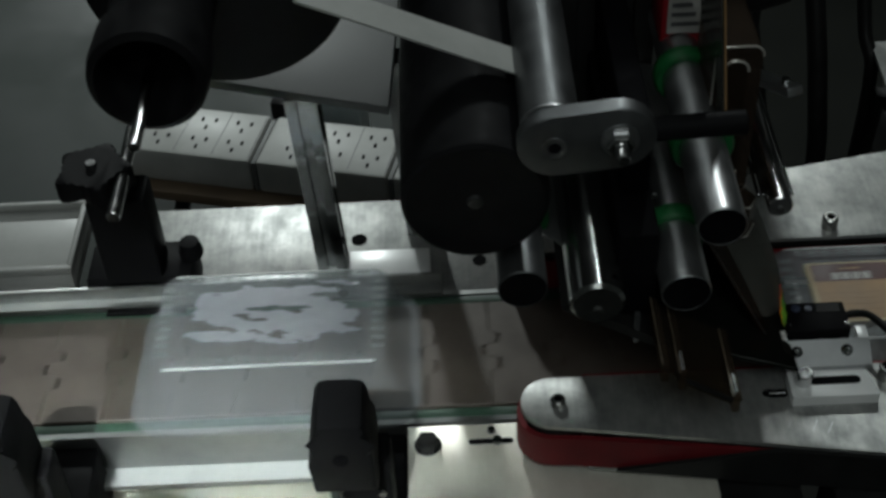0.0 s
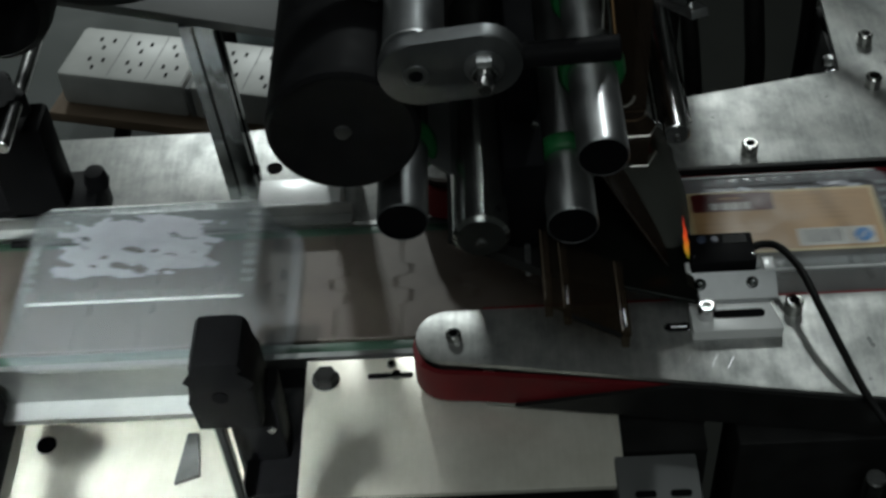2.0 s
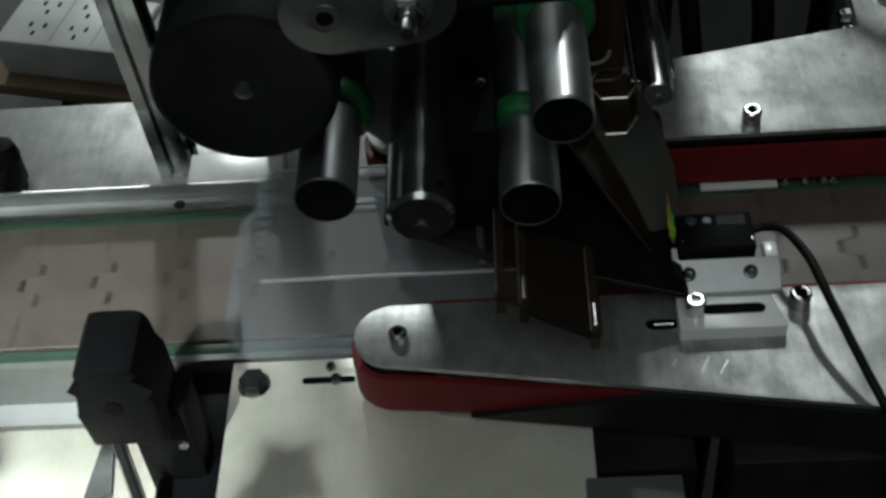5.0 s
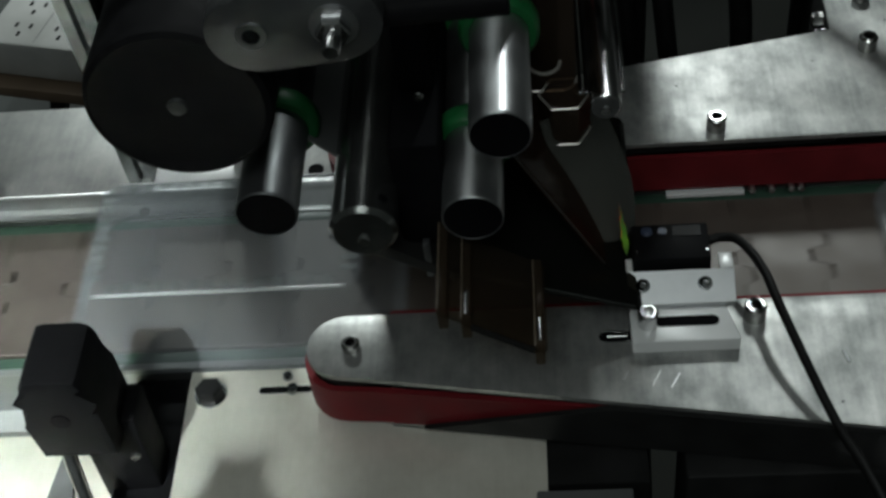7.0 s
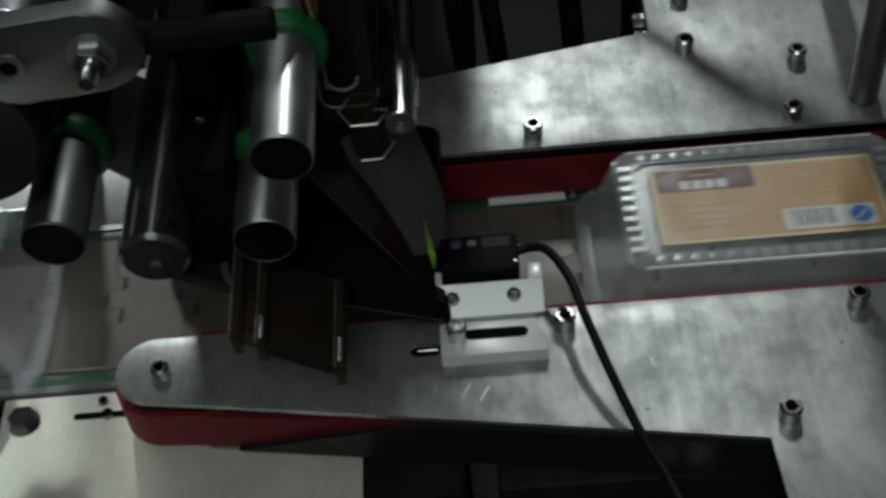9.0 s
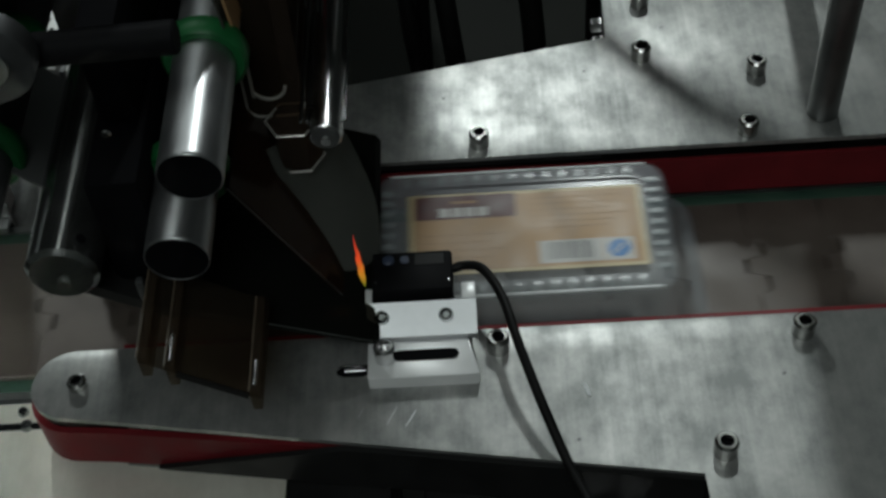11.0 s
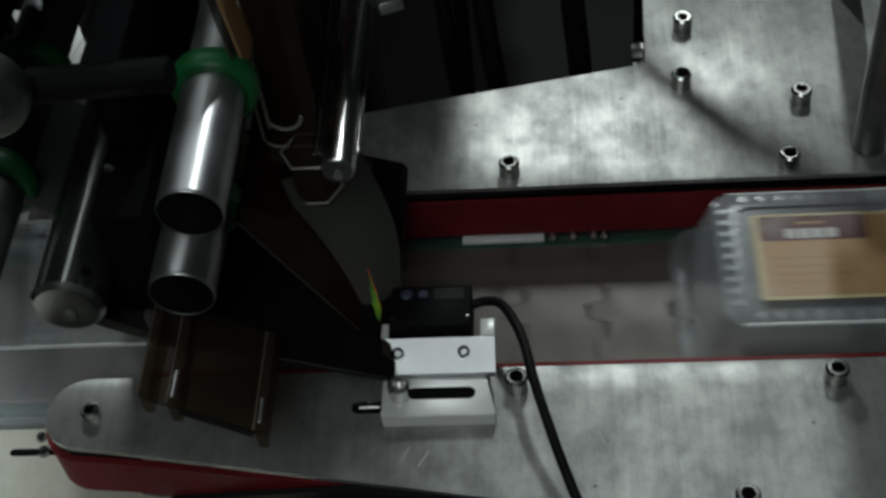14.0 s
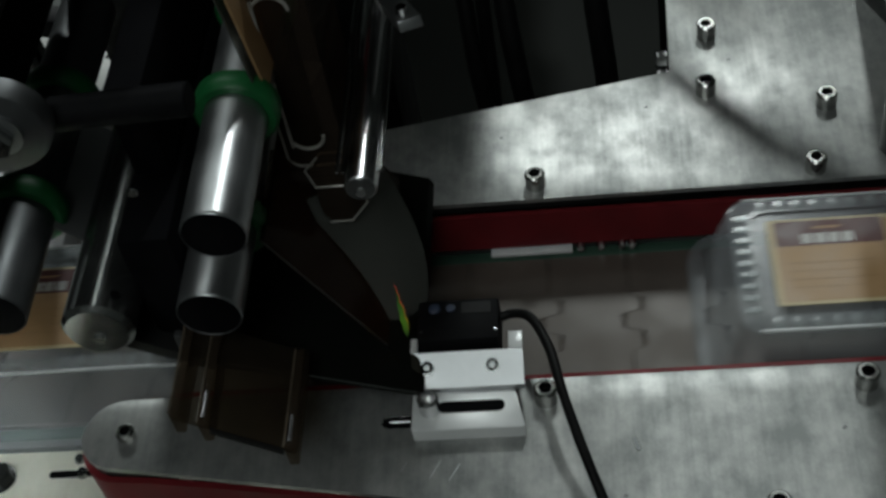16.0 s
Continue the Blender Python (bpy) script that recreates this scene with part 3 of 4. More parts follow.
def aluminium_post():
    p = thing("aluminium_post", "grooved upright aluminium profile post on the rear deck", "post")
    o = [(-0.0095, -0.0095), (-0.0030, -0.0095), (-0.0030, -0.0060), (0.0030, -0.0060), (0.0030, -0.0095), (0.0095, -0.0095), (0.0095, -0.0030), (0.0060, -0.0030), (0.0060, 0.0030), (0.0095, 0.0030), (0.0095, 0.0095), (-0.0095, 0.0095), (-0.0095, 0.0030), (-0.0060, 0.0030), (-0.0060, -0.0030), (-0.0095, -0.0030)]
    lean = Matrix(((1, 0, -0.045, 0), (0, 1, 0, 0), (0, 0, 1, 0), (0, 0, 0, 1)))
    part("profile", prism([(x - 0.3150, y + 0.1000) for x, y in o], -0.0098, 0.1298, 0, None, lean), DARK_CHROME, p)
    q = thing("aluminium_post", "grooved upright aluminium profile post on the rear deck", "post")
    part("profile", prism([(x - 0.2560, y + 0.1300) for x, y in o], -0.0098, 0.1298, 0, None, lean), DARK_CHROME, q)


aluminium_post()


def guide_clamp(dx, label):
    """A black swivel clamp that carries a guide rod beside the conveyor."""
    c = thing("guide_clamp", label, "clamp", "black clamps beside the conveyor")
    jaw = prism([(-0.0165, 0.036), (-0.0172, 0.060), (-0.0158, 0.072), (-0.0138, 0.0755), (-0.0135, 0.0835), (-0.0105, 0.0885), (-0.0065, 0.0895), (0.0085, 0.0895), (0.0118, 0.0880), (0.0138, 0.0830), (0.0145, 0.074), (0.0168, 0.068), (0.0175, 0.040), (0.0165, 0.036)], 0.092, 0.124, 0.0035, None, Matrix.Translation((-0.2955 + dx, 0, 0)) @ SIDE)
    part("jaw", jaw, BLACK_PLASTIC, c, "black moulded clamp jaw")
    part("bore", lathe([(0, 0), (0.0042, 0), (0.0042, 0.0006), (0, 0.0006)], (-0.296 + dx, -0.1240, 0.064), (0, -1, 0), 24), NEAR_BLACK, c)
    part("neck", block(-0.300 + dx, -0.272 + dx, -0.112, -0.090, -0.030, 0.045, 0.003), BLACK_PLASTIC, c)
    part("body", block(-0.297 + dx, -0.2660 + dx, -0.135, -0.0490, -0.074, -0.008, 0.003), BLACK_PLASTIC, c, "black clamp body")
    part("guide_rod", rod((-0.303 + dx, -0.118, 0.040), (-0.285 + dx, -0.165, -0.040), 0.0032), CHROME, c, "thin chrome rod")
    part("set_screw", lathe([(0, 0), (0.0025, 0), (0.002, 0.0015), (0, 0.0015)], (-0.2780 + dx, -0.112, 0.019), (0, -1, 0), 12), CHROME, c)
    part("stem", block(-0.290 + dx, -0.272 + dx, -0.125, -0.100, -0.85, -0.07, 0.002), BLACK_PLASTIC, c)


guide_clamp(0, "black moulded guide-rail clamp with a bored jaw")
guide_clamp(-0.180, "black moulded guide-rail clamp near the conveyor's infeed")


def star_clamp():
    c = thing("star_knob_clamp", "black star-knob clamp holding a chrome rod on the rear rail", "clamp")
    part("body", block(-0.455, -0.418, 0.0625, 0.090, -0.0098, 0.082, 0.004), BLACK_PLASTIC, c)
    part("foot", block(-0.468, -0.400, 0.0625, 0.098, -0.0098, 0.018, 0.004), BLACK_PLASTIC, c)
    star = []
    for k in range(60):
        a = 2 * math.pi * k / 60
        r = 0.0195 + 0.0045 * math.cos(5 * a)
        star.append((r * math.cos(a) - 0.446, r * math.sin(a) + 0.071))
    part("knob", prism(star, 0.090, 0.104, 0.003), BLACK_PLASTIC, c, "five-lobed black star knob")
    part("neck", lathe([(0, 0), (0.009, 0), (0.008, 0.012), (0, 0.012)], (-0.446, 0.071, 0.080), (0, 0, 1), 24), BLACK_PLASTIC, c)
    part("bolt", lathe([(0, 0), (0.0035, 0), (0.003, 0.003), (0, 0.003)], (-0.446, 0.071, 0.104), (0, 0, 1), 16), CHROME, c)
    part("side_knob", lathe([(0, 0), (0.007, 0), (0.008, 0.004), (0.006, 0.012), (0, 0.013)], (-0.402, 0.082, 0.018), (0, 0, 1), 20), BLACK_PLASTIC, c)
    part("guide_rod", rod((-0.428, 0.030, 0.0985), (-0.4285, 0.150, 0.0985), 0.0042), CHROME, c, "chrome rod")


star_clamp()


def white_tray():
    t = thing("white_tray", "off-white plastic tray with a raised rim on the deck", "tray")
    part("base", block(-0.66, -0.489, 0.100, 0.170, -0.030, -0.012, 0.003), WHITE_PLASTIC, t)
    for x0, x1, y0, y1 in ((-0.66, -0.489, 0.166, 0.170), (-0.66, -0.489, 0.100, 0.104), (-0.493, -0.489, 0.104, 0.166), (-0.66, -0.656, 0.104, 0.166)):
        part("rim", block(x0, x1, y0, y1, -0.0122, -0.006, 0.0012), WHITE_PLASTIC, t)
    part("stand", block(-0.64, -0.51, 0.11, 0.16, -0.85, -0.030), BLACK_PAINT, t)


white_tray()


def machine_table():
    t = tagged(part("machine_table", block(-1.5, -0.255, 0.22, 1.6, -0.230, -0.200, 0.004), TABLE), "grey-green painted machine table behind the conveyor", "table")
    part("leg", block(-1.45, -1.38, 0.3, 0.37, -0.85, -0.23), TABLE, t)
    part("leg", block(-0.30, -0.23, 0.3, 0.37, -0.85, -0.23), TABLE, t)
    part("leg", block(-1.45, -1.38, 1.4, 1.47, -0.85, -0.23), TABLE, t)
    part("leg", block(-0.30, -0.23, 1.4, 1.47, -0.85, -0.23), TABLE, t)


machine_table()


def power_strips():
    at = pose(-0.512, 0.348, -0.137, 0, 0, -14)
    s = thing("board_shelf", "low brown board stand under the power strips", "shelf", at=at)
    part("board", block(-0.01, 0.365, -0.012, 0.085, -0.010, 0.0, 0.001), WOOD, s)
    for x in (0.045, 0.12, 0.34):
        leg = block(-0.006, 0.006, -0.006, 0.006, -0.056, 0.0, 0.001)
        leg.transform(Matrix.Translation((x, 0.02, -0.0085)) @ Matrix.Rotation(radians(18 if x < 0.1 else -18), 4, "Y"))
        part("leg", leg, BLACK_PAINT, s)
    for k, x0 in enumerate((0.0, 0.118, 0.236)):
        p = thing("power_strip", "off-white plastic socket strip lying on the board", "power strip", "power strips behind the machine", at=at)
        part("housing", block(x0, x0 + 0.113, 0.0, 0.064, 0.0005, 0.034, 0.004), WHITE_PLASTIC, p)
        part("band", block(x0 + 0.1135, x0 + 0.1175, 0.002, 0.062, 0.0005, 0.031, 0.001), GREY_PAINT, p, "grey end seam")
        for sx in (0.028, 0.062, 0.094):
            for dy in (0.018, 0.044):
                for hx, hy in ((-0.006, 0.004), (0.006, 0.004), (0.0, -0.006)):
                    part("socket_hole", block(x0 + sx + hx - 0.0012, x0 + sx + hx + 0.0012, dy + hy - 0.0026, dy + hy + 0.0026, 0.0341, 0.0343), NEAR_BLACK, p)
            part("seam", block(x0 + sx + 0.0165, x0 + sx + 0.0172, 0.004, 0.060, 0.0341, 0.0342), GREY_PAINT, p)
    g = thing("plug", "pale grey-blue plug behind the socket strips", "plug", at=at)
    part("body", block(0.13, 0.19, 0.075, 0.100, 0.0005, 0.045, 0.006), surface("pale_blue_plastic", (0.30, 0.36, 0.38), (0.38, 0.44, 0.46), (0.4, 0.5)), g)
    part("pin_block", block(0.105, 0.128, 0.078, 0.098, 0.0005, 0.035, 0.004), BLACK_PLASTIC, g)


power_strips()

# ---- labelling head ----


def guide_roller(name, cx, cz, r, rings, label, mat=ALU, y0=-0.078, y1=0.1):
    """A hollow roller whose axis runs across the conveyor, with rubber rings."""
    t = thing(name, label, "roller", "hollow aluminium rollers of the labelling head")
    part("tube", tube((cx, y0, cz), (cx, y1, cz), r, 0.0007), mat, t)
    # A near-black disc stands for the shade inside the open tube.
    part("bore", lathe([(0, 0), (r - 0.0008, 0), (r - 0.0008, 0.004), (0, 0.004)], (cx, y0 + 0.0004, cz), (0, 1, 0), 32), NEAR_BLACK, t, "near-black disc standing for the shaded bore")
    for y in rings:
        part("ring", lathe([(r + 0.0002, -0.005), (r + 0.0030, -0.005), (r + 0.0045, -0.0032), (r + 0.0045, 0.0032), (r + 0.0030, 0.005), (r + 0.0002, 0.005)], (cx, y, cz), (0, 1, 0), 40), GREEN, t, "green rubber ring")
    return t


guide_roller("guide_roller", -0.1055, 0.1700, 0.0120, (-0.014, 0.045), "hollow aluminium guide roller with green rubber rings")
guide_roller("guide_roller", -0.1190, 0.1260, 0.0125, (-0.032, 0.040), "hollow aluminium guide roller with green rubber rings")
# The darker material stands for the shade on this roller.
guide_roller("guide_roller", -0.2005, 0.1340, 0.0125, (-0.024, 0.040), "hollow aluminium guide roller with green rubber rings, darkened for shade", ALU_DARK)


def leaf(left, right, bulge, nu=6, nv=24, thick=0.0005):
    """A thin curved sheet between two edge lines."""

    def along(pts, v):
        q = v * (len(pts) - 1)
        k = min(int(q), len(pts) - 2)
        a, b, c, d = (Vector(pts[max(0, min(len(pts) - 1, k + n))]) for n in (-1, 0, 1, 2))
        t = q - k
        return 0.5 * (2 * b + (c - a) * t + (2 * a - 5 * b + 4 * c - d) * t * t + (3 * b - a - 3 * c + d) * t**3)

    bm = bmesh.new()
    layers = []
    for off in (0.0, thick):
        rows = []
        for j in range(nv + 1):
            l, r = along(left, j / nv), along(right, j / nv)
            rows.append([bm.verts.new(l.lerp(r, i / nu) + Vector((0.6, -0.4, 0.7)) * (bulge * math.sin(math.pi * i / nu) * (1 - j / nv) ** 0.5 + off)) for i in range(nu + 1)])
        layers.append(rows)
    for rows in layers:
        for a, b in zip(rows, rows[1:]):
            for i in range(nu):
                bm.faces.new((a[i], a[i + 1], b[i + 1], b[i]))
    rim = lambda rows: rows[0] + [r[-1] for r in rows[1:]] + rows[-1][-2::-1] + [r[0] for r in rows[-2:0:-1]]
    a, b = rim(layers[0]), rim(layers[1])
    for k in range(len(a)):
        n = (k + 1) % len(a)
        bm.faces.new((a[k], a[n], b[n], b[k]))
    return bm


def head():
    b = thing("black_roller", "large black rubber roller with a small centre screw", "roller")
    part("sleeve", lathe([(0, 0.0015), (0.026, 0.0015), (0.0325, 0.0), (0.0346, 0.0015), (0.0352, 0.004), (0.0352, 0.006), (0.0352, 0.178), (0, 0.178)], (-0.2225, -0.078, 0.1925), (0, 1, 0), 64), RUBBER, b)
    part("centre_screw", lathe([(0, 0), (0.004, 0), (0.0035, 0.0015), (0, 0.0022)], (-0.2225, -0.0766, 0.1925), (0, -1, 0), 16), DARK_STEEL, b)
    c = thing("drive_roller", "dark polished steel drive roller with a drilled hole", "roller")
    part("shaft", lathe([(0, 0), (0.0120, 0), (0.0140, 0.0020), (0.0140, 0.178), (0, 0.178)], (-0.1632, -0.080, 0.1225), (0, 1, 0), 48), ROLLER_STEEL, c)
    part("drilled_hole", lathe([(0, 0), (0.0019, 0), (0.0019, 0.0006), (0, 0.0006)], (-0.1545, -0.0715, 0.1334), (0.62, 0, 0.78), 16), NEAR_BLACK, c)
    part("end_screw", lathe([(0, 0), (0.0028, 0), (0.0022, 0.0016), (0, 0.0016)], (-0.1632, -0.0800, 0.1190), (0, -1, 0), 16), CHROME, c)
    # Near-black bars fill the black gap beside the drive roller.
    d = thing("black_bars", "black flat bars filling the gap beside the steel roller", "brake bar")
    part("bar", block(-0.1515, -0.1310, -0.060, 0.1, 0.093, 0.150, 0.002), NEAR_BLACK, d)
    part("upper_bar", block(-0.1480, -0.1330, -0.030, 0.1, 0.152, 0.196, 0.002), NEAR_BLACK, d)
    part("bar_screw", lathe([(0, 0), (0.002, 0), (0.0016, 0.001), (0, 0.001)], (-0.1360, -0.0601, 0.176), (0, -1, 0), 12), CHROME, d)
    e = thing("left_roller", "black hollow roller core with a chrome axle", "roller")
    part("core", lathe([(0, 0.03), (0.0185, 0.03), (0.0205, 0.003), (0.0225, 0.0), (0.0258, 0.002), (0.0266, 0.008), (0.0262, 0.026), (0.0235, 0.034), (0.0235, 0.178), (0, 0.178)], (-0.3615, -0.078, 0.2690), (0, 1, 0), 56), RUBBER, e)
    part("axle", rod((-0.3605, -0.122, 0.2700), (-0.3605, -0.045, 0.2700), 0.0028), CHROME, e, "thin chrome axle")
    f = thing("label_reel", "large black reel disc of the labelling head", "reel")
    part("disc", lathe([(0, 0), (0.066, 0), (0.068, 0.001), (0.068, 0.003), (0, 0.003)], (-0.345, 0.030, 0.258), (0, 1, 0), 72), BLACK_PLASTIC, f)
    part("core", lathe([(0, 0), (0.030, 0), (0.030, 0.066), (0, 0.066)], (-0.345, 0.0335, 0.258), (0, 1, 0), 48), BLACK_PLASTIC, f)
    g = thing("link_arm", "grey aluminium link plate with a nut and a socket screw", "link")
    part("plate", prism(stadium(-0.1870, 0.2290, -0.1580, 0.2320, 0.0165), 0.0760, 0.0845, 0.0012, None, SIDE), ALU_DARK, g)
    part("socket_screw", lathe([(0.0055, 0.0), (0.0055, 0.0008), (0.0032, 0.0008), (0.0030, -0.001)], (-0.1870, -0.0845, 0.2290), (0, -1, 0), 28), ALU, g)
    part("socket", lathe([(0, 0), (0.0034, 0), (0.0034, 0.0004), (0, 0.0004)], (-0.1870, -0.0846, 0.2290), (0, -1, 0), 6), NEAR_BLACK, g)
    part("washer", lathe([(0, 0), (0.0085, 0), (0.0085, 0.0012), (0, 0.0012)], (-0.1580, -0.0846, 0.2320), (0, -1, 0), 28), ALU, g)
    part("nut", lathe([(0, 0), (0.0062, 0), (0.0062, 0.0042), (0.0055, 0.0050), (0, 0.0050)], (-0.1580, -0.0858, 0.2320), (0, -1, 0), 6), CHROME, g)
    part("stud", lathe([(0, 0), (0.0032, 0), (0.0032, 0.0085), (0.0026, 0.0095), (0, 0.0095)], (-0.1580, -0.0905, 0.2320), (0, -1, 0), 16), CHROME, g)
    part("tube", rod((-0.1880, -0.0745, 0.2325), (-0.1880, 0.1, 0.2325), 0.0135, 0.001, 48), ALU_DARK, g, "matt aluminium tube")
    part("washer", lathe([(0, 0), (0.0142, 0), (0.0142, 0.0012), (0, 0.0012)], (-0.1880, -0.0762, 0.2325), (0, 1, 0), 40), ALU, g)
    part("cross_bar", rod((-0.1460, -0.0700, 0.2250), (-0.0990, -0.0700, 0.2270), 0.0058), BLACK_PLASTIC, g, "black cross bar")
    h = thing("guide_shaft", "polished chrome shaft of the labelling head", "shaft")
    part("shaft", rod((-0.0635, -0.028, 0.1360), (-0.0635, 0.11, 0.1360), 0.0066), CHROME, h)
    part("end_cap", lathe([(0, 0), (0.0056, 0), (0.0056, 0.0005), (0, 0.0005)], (-0.0635, -0.0279, 0.1360), (0, -1, 0), 24), DARK_STEEL, h, "dull shaft end")
    part("end_screw", lathe([(0, 0), (0.0025, 0), (0.002, 0.0014), (0, 0.0014)], (-0.0635, -0.0284, 0.1350), (0, -1, 0), 12), CHROME, h)
    bar = block(-0.005, 0.005, 0, 0.080, -0.0025, 0.0025, 0.0005)
    bar.transform(Matrix.Translation((-0.044, 0.042, 0.157)) @ Matrix.Rotation(radians(21.4), 4, "Z") @ Matrix.Rotation(radians(-21), 4, "X"))
    part("flat_bar", bar, ALU, h, "flat aluminium holder bar")
    part("bar_screw", lathe([(0, 0), (0.0028, 0), (0.0022, 0.004), (0, 0.004)], (-0.0480, 0.0500, 0.156), (0, 0, 1), 14), CHROME, h)
    p = thing("head_base_plate", "grey painted base plate carrying the labelling head", "plate")
    part("plate", prism([(-0.420, 0.122), (-0.268, 0.073), (-0.262, 0.185), (-0.420, 0.200)], 0.130, 0.136, 0.0008), GREY_PAINT, p)
    part("back_beam", block(-0.40, -0.04, 0.098, 0.128, 0.225, 0.275, 0.002), BLACK_PAINT, p, "black beam that carries the rollers")
    # Hidden panel added to keep the rear lamp off the chain and plate nose.
    part("shade_panel", block(-0.205, -0.112, 0.1085, 0.1125, 0.060, 0.226, 0.001), BLACK_PAINT, p, "black panel added behind the rollers to block the rear lamp")
    for x, z in ((-0.1055, 0.17), (-0.119, 0.126), (-0.2005, 0.134), (-0.2225, 0.1925), (-0.164, 0.123), (-0.0635, 0.136)):
        part("roller_hanger", block(x - 0.006, x + 0.006, 0.1005, 0.108, z - 0.006, 0.226, 0.001), BLACK_PAINT, p)
    q = thing("liner_web", "pale label liner stretched between the reel and the rollers", "label web")
    part("sheet", prism([(-0.300, 0.2780), (-0.299, 0.2790), (-0.2, 0.2330), (-0.2, 0.2322)], 0.013, 0.034, 0, None, SIDE), WHITE_PLASTIC, q)
    # The same pale liner, given a grey colour for the shade it lies in.
    part("lower_run", prism([(-0.1895, 0.1310), (-0.1888, 0.1316), (-0.1765, 0.1195), (-0.1772, 0.1189)], -0.030, 0.032, 0, None, SIDE), GREY_PAINT, q, "pale liner run between two rollers, greyed for shade")
    # Knob placed here so that the base plate mirrors a dark star shape.
    k = thing("knob_clamp", "black star-shaped tightening knob under the head beam", "knob")
    star = []
    for n in range(60):
        a = 2 * math.pi * n / 60
        star.append(((0.0165 + 0.0045 * math.cos(5 * a)) * math.cos(a) - 0.276, (0.0165 + 0.0045 * math.cos(5 * a)) * math.sin(a) + 0.078))
    part("knob", prism(star, 0.255, 0.270, 0.003), BLACK_PLASTIC, k)
    part("stem", rod((-0.276, 0.078, 0.2695), (-0.276, 0.078, 0.300), 0.005), BLACK_PLASTIC, k)
    part("clamp_block", block(-0.290, -0.262, 0.066, 0.130, 0.276, 0.300, 0.002), BLACK_PLASTIC, k)
    # peeling wedge
    w = thing("peel_wedge", "black peeling plate with smoked plastic guides", "peel plate")
    part("peel_plate", prism([(-0.180, 0.1080), (-0.176, 0.1130), (-0.128, 0.0815), (-0.130, 0.0772)], -0.055, 0.068, 0, None, SIDE), BLACK_PAINT, w, "black inclined guide plate")
    part("peel_plate", prism([(-0.1295, 0.0775), (-0.1275, 0.0815), (-0.052, 0.0530), (-0.050, 0.0490)], -0.055, 0.066, 0, None, SIDE), DARK_WEB, w, "dark inclined peel plate")
    part("plate_edge", rod((-0.1270, -0.0664, 0.0812), (-0.0530, -0.0664, 0.0530), 0.0004, 0.0001, 8), DARK_CHROME, w, "bright worn plate edge")
    part("upper_plate", prism([(-0.1035, 0.1275), (-0.1015, 0.1285), (-0.0570, 0.0430), (-0.0590, 0.0425)], -0.050, 0.0445, 0, None, SIDE), BROWN_WEB, w, "brown glossy web over the steep guide plate")
    part("upper_edge", rod((-0.1025, -0.0449, 0.1283), (-0.0575, -0.0449, 0.0432), 0.0004, 0.0001, 8), DARK_STEEL, w, "bright worn plate edge")
    left = [(-0.0915, -0.0110, 0.1140), (-0.0880, -0.0150, 0.1010), (-0.0815, -0.0205, 0.0830), (-0.0720, -0.0290, 0.0640), (-0.0575, -0.0425, 0.0440)]
    right = [(-0.0640, 0.0200, 0.0985), (-0.0560, 0.0120, 0.0790), (-0.0505, -0.0005, 0.0650), (-0.0500, -0.0160, 0.0530), (-0.0545, -0.0415, 0.0436)]
    part("liner_flap", leaf(left, right, 0.0040), WEB, w, "dark glossy liner flap tapering to the peel tip")
    part("smoked_tongue", prism([(-0.1350, 0.1060), (-0.1335, 0.1082), (-0.0920, 0.0800), (-0.0935, 0.0778)], 0.064, 0.1095, 0.0, None, SIDE), SMOKE, w, "smoked brown acrylic tongue")
    part("tongue_floor", prism([(-0.1250, 0.0915), (-0.1240, 0.0930), (-0.0960, 0.0735), (-0.0970, 0.0720)], 0.066, 0.1050, 0.0, None, SIDE), SMOKE, w, "lower smoked acrylic plate")
    for x, z in ((-0.1325, 0.1075), (-0.1235, 0.1010), (-0.0950, 0.0815)):
        part("tongue_rib", block(x - 0.0020, x + 0.0020, -0.1105, -0.0640, z - 0.010, z + 0.0025, 0.0008), CLEAR, w, "clear plastic rib")
        part("rib_highlight", rod((x - 0.0018, -0.1100, z + 0.0026), (x - 0.0018, -0.064, z + 0.0026), 0.0004, 0.0001, 6), RIB_HIGHLIGHT, w, "thin rod for the highlight on the rib's edge")
    part("tongue_edge", prism([(-0.1220, 0.0965), (-0.1215, 0.0990), (-0.0970, 0.0822), (-0.0975, 0.0797)], 0.1095, 0.1108, 0.0, None, SIDE), BLACK_PAINT, w, "black front lip")
    for x, z in ((-0.1235, 0.1020), (-0.0950, 0.0830)):
        part("stud", rod((x, -0.1080, z + 0.0012), (x, -0.0960, z + 0.0012), 0.0011, 0.0002, 10), CHROME, w, "small chrome stud")
    part("end_strip", block(-0.1420, -0.1390, -0.0675, -0.0640, 0.0800, 0.1010, 0.0005), ALU_DARK, w, "narrow grey end strip")
    own = prism(rounded(-0.0985, -0.0745, 0.118, 0.215, 0.006), -0.050, -0.005, 0, None, SIDE)
    part("smoked_block", own, BLOCK, w, "smoked clear plastic block with a long recess")
    part("recess", prism(stadium(-0.0880, 0.135, -0.0880, 0.200, 0.0065), -0.0050, -0.0046, 0, None, SIDE), SMOKE, w)
    part("recess_highlight", pipe([(x, 0.0040, z) for x, z in stadium(-0.0880, 0.135, -0.0880, 0.200, 0.0068, 8)], 0.0008, None, 6, 2), EDGE_HIGHLIGHT, w, "thin rod for the highlight on the recess edge")
    part("block_highlight", pipe([(x, 0.0045, z) for x, z in rounded(-0.0985, -0.0745, 0.118, 0.215, 0.006, 4)], 0.0006, None, 6, 2), EDGE_HIGHLIGHT, w, "thin rod for the highlight on the block edge")
